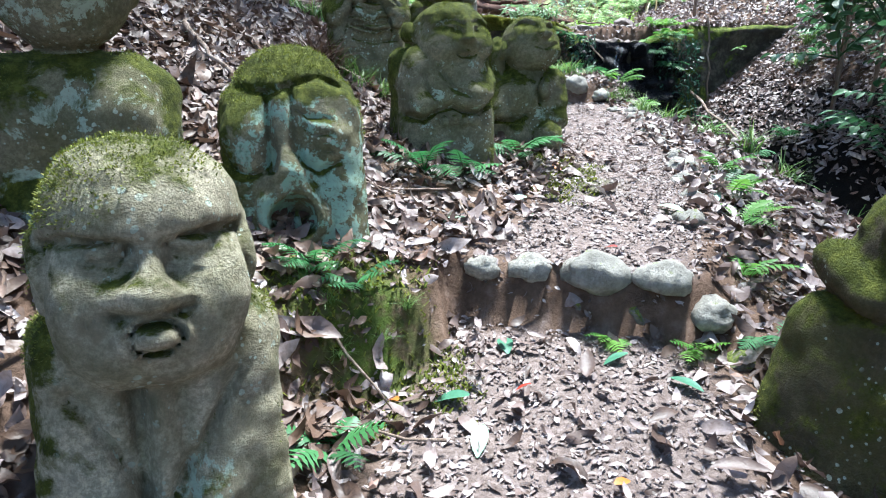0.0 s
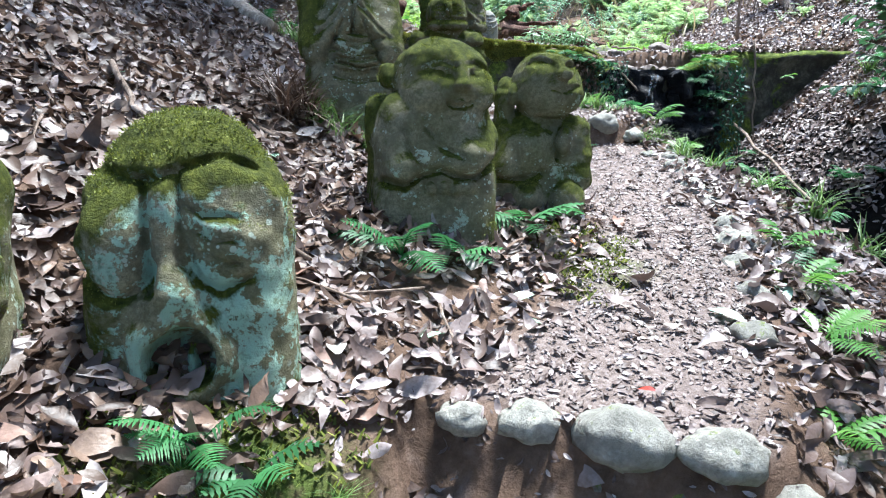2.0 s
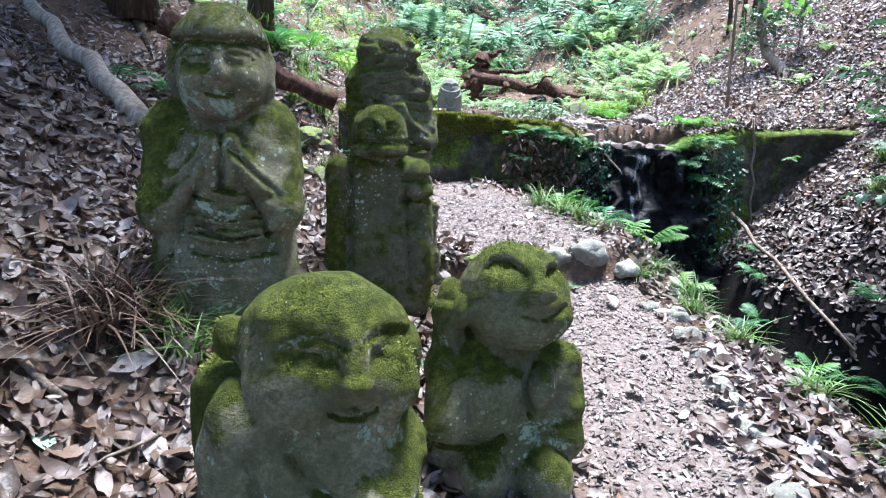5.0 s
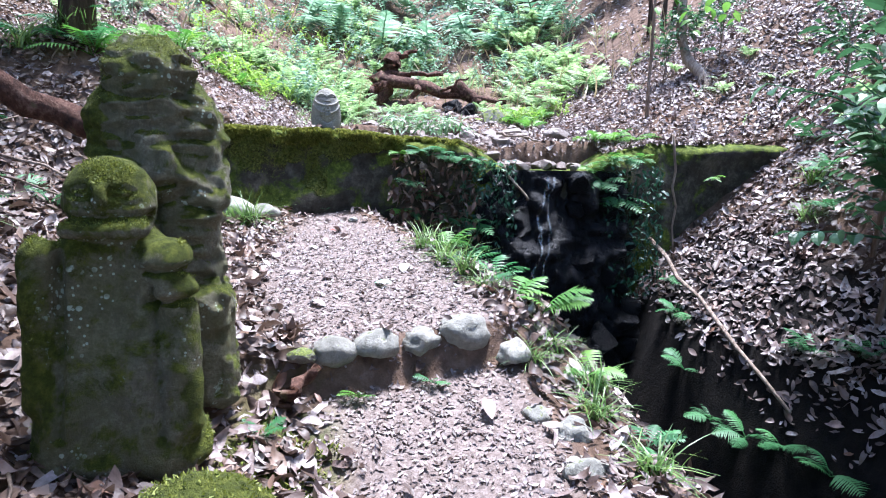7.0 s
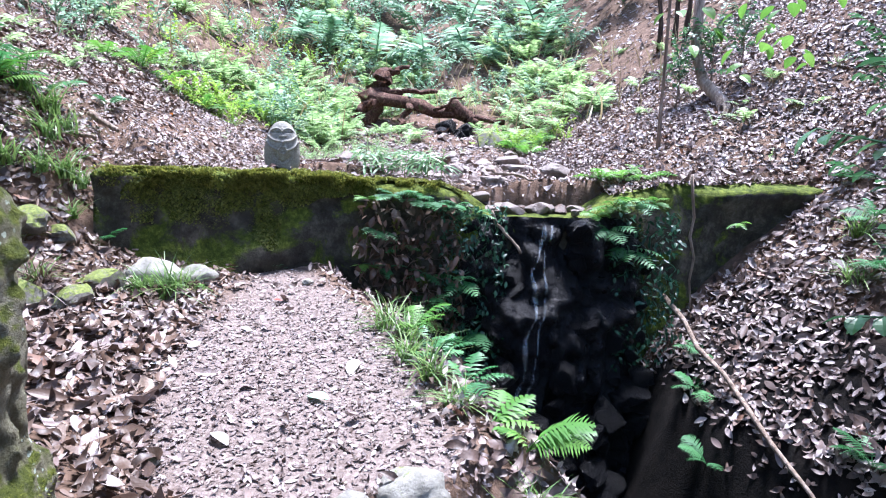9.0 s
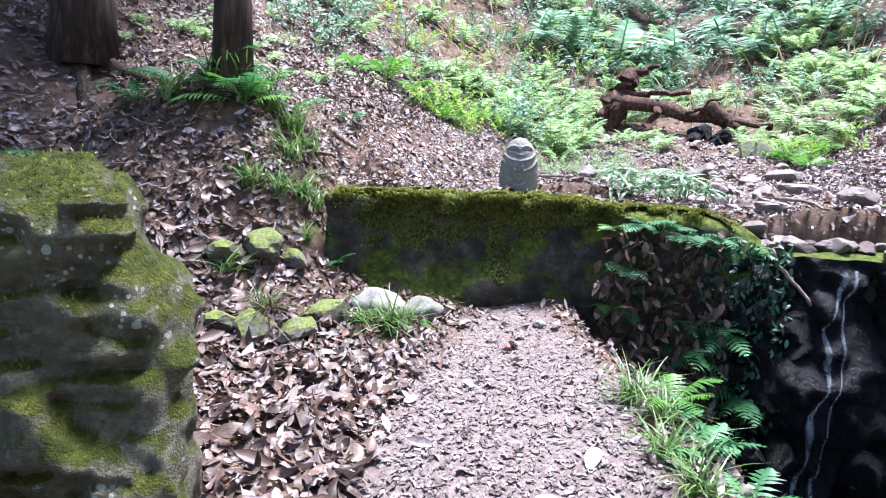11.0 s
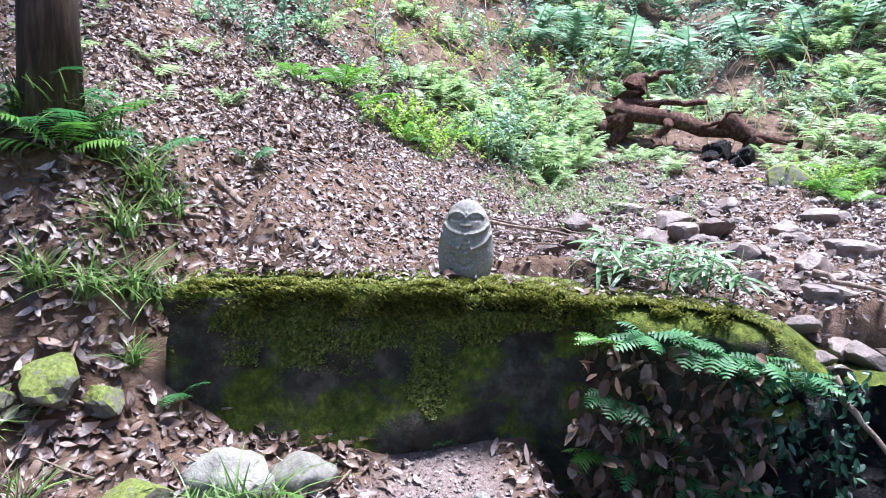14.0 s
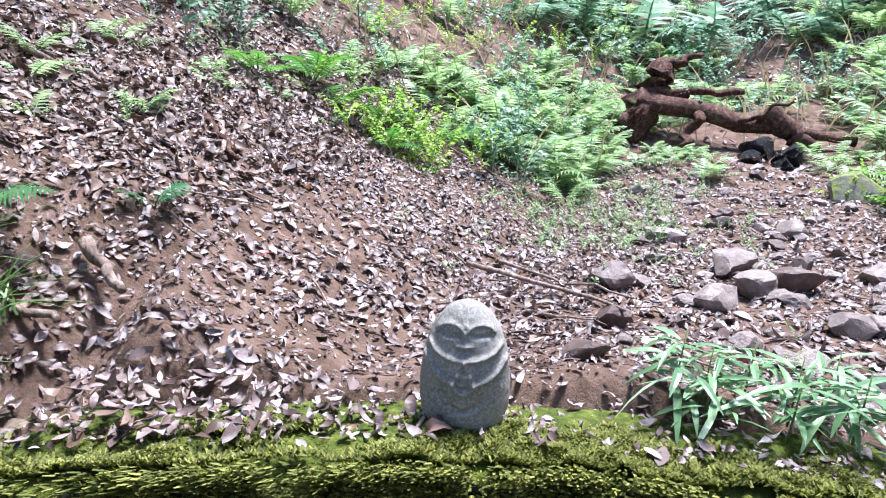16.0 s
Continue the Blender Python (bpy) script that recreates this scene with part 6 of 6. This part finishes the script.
def make_undergrowth():
    """Ferns and leafy seedlings that cover the upper slopes, too many to count."""
    rng = random.Random(9)
    simple = [frond_shape(1.0, 9, 0.3, 1, 0.6 + 0.1 * i, i) for i in range(2)]
    def clump(x, y, s, parts):
        z = h(x, y)
        for i in range(rng.randrange(4, 7)):
            V, F = simple[rng.randrange(2)]
            parts.append((V, F, pose(x, y, z, rng.uniform(-15, 15), rng.uniform(-35, 0), rng.uniform(0, 360)) @ Matrix.Scale(s * rng.uniform(0.7, 1.2), 4)))
    def leafy(x, y, s, parts):
        z = h(x, y)
        for i in range(rng.randrange(4, 8)):
            V, F = SPRIGS[rng.randrange(4)]
            parts.append((V, F, pose(x, y, z + rng.uniform(0.0, 0.35) * s, rng.uniform(-20, 20), rng.uniform(-50, 10), rng.uniform(0, 360)) @ Matrix.Scale(s * rng.uniform(0.6, 1.1), 4)))
    ferns, leaves, low, bright, dry = [], [], [], [], []
    def gap(x, y):
        return float(vnoise(x * 0.8, y * 0.8, 0, 71)) + 0.5 * float(vnoise(x * 2.1, y * 2.1, 0, 72)) < -0.12
    for _ in range(700):
        y = rng.uniform(11.8, 22)
        x = rng.gauss(-0.2 - 0.02 * (y - 12), 0.55 + 0.22 * (y - 12))
        if x > 0.5 and y < 15.7 or gap(x, y):
            continue
        clump(x, y, rng.uniform(0.3, 0.5) + 0.015 * (y - 12), ferns)
    for _ in range(130):
        y = rng.uniform(13.5, 22)
        clump(rng.uniform(3.1, 4.6) + 0.1 * (y - 14), y, rng.uniform(0.35, 0.6), ferns)
    for _ in range(300):
        y = rng.uniform(12.5, 24)
        x = rng.gauss(-0.1, 0.9 + 0.28 * (y - 12))
        if x > 0.4 and y < 15.8 or gap(x + 5, y):
            continue
        leafy(x, y, rng.uniform(0.4, 0.9) + 0.03 * (y - 12), leaves)
    for _ in range(34):
        leafy(rng.gauss(-1.05, 0.32), rng.gauss(12.1, 0.3), rng.uniform(0.35, 0.6), bright)
    for _ in range(60):
        y = rng.uniform(13.5, 20)
        leafy(rng.uniform(-3.5, 0.2), y, rng.uniform(0.4, 0.8), bright)
    for _ in range(26):
        leafy(rng.gauss(3.05, 0.3), rng.gauss(13.4, 0.3), rng.uniform(0.3, 0.5), bright)
    for _ in range(700):
        x, y = rng.uniform(-4.5, 5.5), rng.uniform(13, 21)
        if x > 0.6 and x < 3 and y < 15.5:
            continue
        V, F = blade_shape(rng.uniform(0.35, 1.0), rng.uniform(0.006, 0.014), rng.uniform(0.1, 0.9))
        dry.append((V, F, pose(x, y, h(x, y) - 0.02, rng.uniform(-20, 20), rng.uniform(-10, 25), rng.uniform(0, 360))))
    for _ in range(110):
        x, y = rng.uniform(-4.2, -1.3), rng.uniform(8.7, 12.8)
        (clump if rng.random() < 0.45 else leafy)(x, y, rng.uniform(0.12, 0.28), low)
    for _ in range(34):
        clump(rng.choice((rng.uniform(0.4, 1.7), rng.uniform(2.5, 3.4))), rng.uniform(13.9, 15.2), rng.uniform(0.2, 0.32), ferns)
    for _ in range(60):
        leafy(rng.uniform(-5, -2.2), rng.uniform(10.5, 15), rng.uniform(0.5, 1.0), leaves)
    for _ in range(190):
        y = rng.uniform(18, 28)
        (leafy if rng.random() < 0.6 else clump)(rng.uniform(-8, 9), y, rng.uniform(0.9, 1.7), leaves)
    for _ in range(60):
        x, y = rng.uniform(4.2, 9), rng.uniform(9.8, 18)
        (clump if rng.random() < 0.5 else leafy)(x, y, rng.uniform(0.18, 0.35), low)
    for _ in range(260):
        x, y = rng.gauss(0.55, 0.55), rng.gauss(12.4, 0.8)
        leafy(x, y, rng.uniform(0.12, 0.22), low)
    thing("undergrowth", build("undergrowth", *merge(ferns), UNDER, True), Matrix(), "dense pale green ferns on the upper slope", "undergrowth", kind="stuff")
    thing("undergrowth", build("undergrowth", *merge(leaves), PALEGREEN, True), Matrix(), "dense broad-leaved bushes on the upper slope", "undergrowth", kind="stuff")
    thing("undergrowth", build("undergrowth", *merge(bright), BRIGHT, True), Matrix(), "bright yellow green leafy bushes on the upper slope", "undergrowth", kind="stuff")
    thing("dry_grass", build("dry_grass", *merge(dry), DRYGRASS, True), Matrix(), "pale dry grass stems among the ferns", "grass", kind="stuff")
    thing("undergrowth", build("undergrowth", *merge(low), UNDER, True), Matrix(), "low seedlings and ground cover among leaves", "undergrowth", kind="stuff")


make_undergrowth()


def make_moss_and_ivy():
    rng = np.random.default_rng(4)
    n = 110000
    x = rng.uniform(-0.65, 1.75, n)
    d = rng.uniform(-0.03, 0.24, n)
    keep = vnoise(x * 9, d * 14, 0, 44) + 0.5 * vnoise(x * 3, 1, 0, 45) + rng.normal(0, 0.25, n) > -0.1 + 2 * np.maximum(0, d - 0.1)
    x, d = x[keep], d[keep]
    n = len(x)
    y = dam_line(x) + d
    z = dam_top(x) + 0.022 * vnoise(x * 3, 2, 0, 8) + 0.0 - np.where(d < 0.03, rng.uniform(0, 0.12, n), 0)
    a, L = rng.uniform(0, 2 * np.pi, n), rng.uniform(0.007, 0.021, n)
    z = z + 0.012 * vnoise(x * 24, d * 24, 0, 49) + 0.008
    f = np.stack([np.cos(a), np.sin(a), np.zeros(n)], -1)
    o = np.stack([x, y, z], -1)
    lean = f * (L * 0.7)[:, None] + np.array([0, 0, 1]) * (L * 0.8)[:, None]
    lean[:, 1] -= np.where(d < 0.03, 0.02, 0)
    s = np.stack([-f[:, 1], f[:, 0], f[:, 2]], -1) * (L * 0.28)[:, None]
    V = np.stack([o - s, o + s, o + lean + s * 0.5, o + lean - s * 0.5], 1).reshape(-1, 3)
    F = np.arange(n * 4).reshape(-1, 4)
    thing("moss", build("moss", V, F, MOSSBLADE, True), Matrix(), "thick tufted green moss on the wall's crest", "moss", kind="stuff")
    # clumps of moss down the wall's face
    n = 70000
    x, u = rng.uniform(-0.64, 1.2, n), 0.75 * rng.random(n) ** 1.5
    keep = vnoise(x * 3.2, u * 4, 0, 47) + 0.4 * vnoise(x * 9, u * 9, 0, 48) - 2.0 * u > -0.1
    x, u = x[keep], u[keep]
    n = len(x)
    z = dam_top(x) - 0.05 - u
    y = dam_line(x) - 0.1 * u + 0.09 * vnoise(x * 1.7, z * 1.9, 0, 11) + 0.05 * vnoise(x * 5, z * 5, 0, 12) - 0.012 - 0.13 * np.exp(-(((x - 0.32) / 0.22) ** 2) - ((z - 1.82) / 0.17) ** 2) - 0.06 * np.exp(-((u / 0.1) ** 2)) * (0.5 + vnoise(x * 6, 3, 0, 14))
    a, L = rng.uniform(-2.6, -0.5, n), rng.uniform(0.008, 0.024, n)
    f = np.stack([np.cos(a), np.sin(a), np.zeros(n)], -1)
    o = np.stack([x, y, z], -1)
    lean = f * (L * 0.7)[:, None] - np.array([0, 0, 1]) * (L * rng.uniform(-0.4, 0.9, n))[:, None]
    s = np.stack([-f[:, 1], f[:, 0], f[:, 2]], -1) * (L * 0.3)[:, None]
    V = np.stack([o - s, o + s, o + lean + s * 0.5, o + lean - s * 0.5], 1).reshape(-1, 3)
    thing("moss", build("moss", V, np.arange(n * 4).reshape(-1, 4), MOSSBLADE, True), Matrix(), "patches of hanging green moss on the wall's face", "moss", kind="stuff")
    # mossy turf on the bank at the hooded figure's foot and below the two small figures
    n = 42000
    x, y = rng.uniform(-0.75, 0.95, n), rng.uniform(1.6, 5.4, n)
    near = np.minimum(np.hypot((x + 0.3) / 0.34, (y - 2.0) / 0.3), np.minimum(np.hypot((x - 0.62) / 0.2, (y - 3.55) / 0.35), np.hypot((x - 0.45) / 0.16, (y - 5.2) / 0.4)))
    keep = near + 0.5 * vnoise(x * 9, y * 9, 0, 46) + rng.normal(0, 0.1, n) < 1.0
    x, y = x[keep], y[keep]
    n = len(x)
    a, L = rng.uniform(0, 2 * np.pi, n), rng.uniform(0.008, 0.028, n)
    f = np.stack([np.cos(a), np.sin(a), np.zeros(n)], -1)
    o = np.stack([x, y, ground_height(x, y)], -1)
    lean = f * (L * 0.7)[:, None] + np.array([0, -0.3, 0.8]) * L[:, None]
    s = np.stack([-f[:, 1], f[:, 0], f[:, 2]], -1) * (L * 0.25)[:, None]
    V = np.stack([o - s, o + s, o + lean + s * 0.4, o + lean - s * 0.4], 1).reshape(-1, 3)
    thing("moss", build("moss", V, np.arange(n * 4).reshape(-1, 4), STATUEMOSS, True), Matrix(), "mossy green turf on the earth bank", "moss", kind="stuff")
    # leaves that hang in the brown curtain and the creeper on the wall's face
    def curtain(label, name, count, x0, x1, z0, z1, size, mat, seed, out):
        r = np.random.default_rng(seed)
        parts = []
        for _ in range(count):
            xx, zz = r.uniform(x0, x1), r.uniform(z0, z1)
            yy = float(dam_line(xx)) - 0.06 - 0.14 * (2.3 - zz) - out * r.random()
            Vv, Ff = leaf_shape(size * r.uniform(0.6, 1.3), size * r.uniform(0.2, 0.34), 3, r.uniform(-0.2, 0.6))
            parts.append((Vv, Ff, pose(xx, yy, zz, r.uniform(-40, 40), r.uniform(-20, 120), -90 + r.uniform(-110, 110))))
        thing(name, build(name, *merge(parts), mat, True), Matrix(), label, "leaves", kind="stuff")
    curtain("dead brown leaves caught in roots on the wall", "hanging_leaves", 700, 0.9, 1.65, 0.9, 2.2, 0.07, DEADBROWN, 1, 0.16)
    curtain("small dark green creeper leaves on damp wall", "creeper", 900, 1.5, 2.0, 0.9, 2.15, 0.045, FERNDARK, 2, 0.12)
    curtain("small dark green creeper leaves on damp wall", "creeper", 700, 2.85, 3.45, 0.9, 2.1, 0.05, FERNDARK, 3, 0.2)


FERNDARK = leaf_material("damp_creeper", (0.012, 0.05, 0.028), (0.025, 0.085, 0.045), (0.05, 0.14, 0.07), 0.2, 0.4)
make_moss_and_ivy()


def make_single_leaves():
    """Leaves that stand out by their colour."""
    V, F = leaf_shape(0.11, 0.026, 6, 0.25)
    def mat(name, c):
        n = Nodes(name, 0.4, 0.5)
        return n.done(n.mix(n.ramp(n.noise(60, 3, 0.6), (0.4, 0.0), (0.8, 0.6)), c, tuple(v * 0.5 for v in c)), None, 0.15)
    kinds = {"red": mat("red_leaf", (0.32, 0.04, 0.025)), "orange": mat("orange_leaf", (0.5, 0.17, 0.03)), "green": mat("fallen_green_leaf", (0.07, 0.2, 0.12)), "pale": mat("pale_leaf", (0.55, 0.52, 0.47)), "mint": mat("pale_green_leaf", (0.36, 0.55, 0.38))}
    meshes = {k: build("fallen_leaf", V - np.array([0.055, 0, 0]), F, m) for k, m in kinds.items()}
    spots = [("red", 0.66, 2.48), ("red", 0.48, 7.81), ("orange", -0.84, 10.27), ("orange", -0.72, 9.6), ("red", -0.66, 9.55), ("green", 0.58, 2.04), ("green", 0.22, 2.15), ("green", 0.76, 1.88), ("mint", 0.1, 1.62), ("green", 0.02, 1.83), ("mint", -0.62, 1.8), ("orange", -0.78, 2.3), ("pale", -0.97, 3.65), ("mint", -0.69, 3.63), ("orange", 0.62, 3.62), ("mint", 1.05, 2.95), ("mint", 1.35, 3.2), ("pale", 1.5, 2.95), ("mint", 0.4, 2.85), ("pale", -0.2, 2.5), ("mint", 0.05, 2.65), ("orange", -0.15, 1.85), ("red", 0.25, 1.88), ("orange", 0.45, 1.45), ("mint", 0.82, 6.6), ("pale", 0.5, 6.3), ("orange", 0.35, 4.55), ("mint", -0.6, 5.1), ("orange", -0.28, 4.75), ("pale", 0.95, 6.9), ("mint", -1.3, 3.5), ("mint", 0.35, 3.0), ("pale", 0.1, 6.9), ("mint", 0.3, 6.2)]
    rng = random.Random(3)
    words = {"red": "single red maple leaf on the path", "orange": "single orange fallen leaf", "green": "single fresh green fallen leaf", "pale": "single pale bleached fallen leaf", "mint": "single pale green fallen leaf"}
    for k, x, y in spots:
        s = 0.5 if k in ("red", "orange") else rng.uniform(0.75, 1.2)
        thing("fallen_leaf", meshes[k], pose(x, y, h(x, y) + 0.03, rng.uniform(-12, 12), rng.uniform(-12, 12), rng.uniform(0, 360)) @ Matrix.Scale(s, 4), words[k], "leaf", "bright fallen leaves")


make_single_leaves()

# ---- unseen tree crowns, added to cut sky light over the path ----
def make_shade_crowns():
    rng = np.random.default_rng(12)
    V0, F0 = leaf_shape(0.34, 0.1, 2)
    F0 = np.array([f for f in F0])
    def crown(centre, radius, count):
        c, r = np.array(centre), np.array(radius)
        u = rng.normal(0, 1, (count, 3))
        u /= np.linalg.norm(u, axis=1)[:, None]
        p = u * rng.uniform(0.35, 1, count)[:, None] ** 0.6
        lumpy = 0.75 + 0.35 * vnoise(u[:, 0] * 2.2, u[:, 1] * 2.2, u[:, 2] * 2.2, 7)
        p = c + p * r * lumpy[:, None]
        out = []
        for q in p:
            m = pose(*q, rng.uniform(-40, 40), rng.uniform(-40, 40), rng.uniform(0, 360))
            M = np.array(m)
            out.append(V0 @ M[:3, :3].T + M[:3, 3])
        n = len(V0)
        F = (np.arange(count)[:, None, None] * n + F0[None]).reshape(-1, 4)
        return np.concatenate(out), F
    # Out-of-view crowns for the two left trunks, placed to shade the bank.
    for tree, centre, radius in ((TREES[0], (-2.0, 7.2, 8.2), (3.0, 3.4, 1.6)), (TREES[1], (-3.4, 9.2, 8.2), (3.0, 3.6, 1.8))):
        V, F = crown(centre, radius, 1500)
        me = build("crown", V - np.array(tree.matrix_basis.translation), F, BLUEGREEN, True)
        child("crown", me, tree)
    # unseen trees added behind and beside the walker to block sky light
    for i, (x, y, cx, cy, cz, r) in enumerate([(6.4, 3.6, 4.6, 4.2, 7.4, 3.2), (-3.4, 0.6, -1.6, 0.8, 7.4, 3.4), (2.9, -1.8, 1.8, -0.6, 7.2, 3.4), (-2.4, -3.2, -1.8, -3.4, 6.6, 3.2), (5.6, -3.0, 5.0, -3.0, 6.8, 3.4), (-5.6, 3.6, -5.0, 3.6, 8.6, 3.2)]):
        z = h(x, y)
        ob = thing("tree", None, pose(x, y, z - 0.05), "unseen added forest tree that shades the path", "tree", "forest trees")
        V, F = tube([(0, 0, 0), (0.05, 0, 2.0), ((cx - x) * 0.4, (cy - y) * 0.4, (cz - z) * 0.7), (cx - x, cy - y, cz - z + 0.5)], [0.2, 0.15, 0.1, 0.03], 12, 0.15, i)
        child("trunk", build("trunk", V, F, BARK), ob)
        V, F = crown((cx, cy, cz), (r, r, 1.5), 800)
        child("crown", build("crown", V - np.array((x, y, z - 0.05)), F, BLUEGREEN, True), ob)


make_shade_crowns()
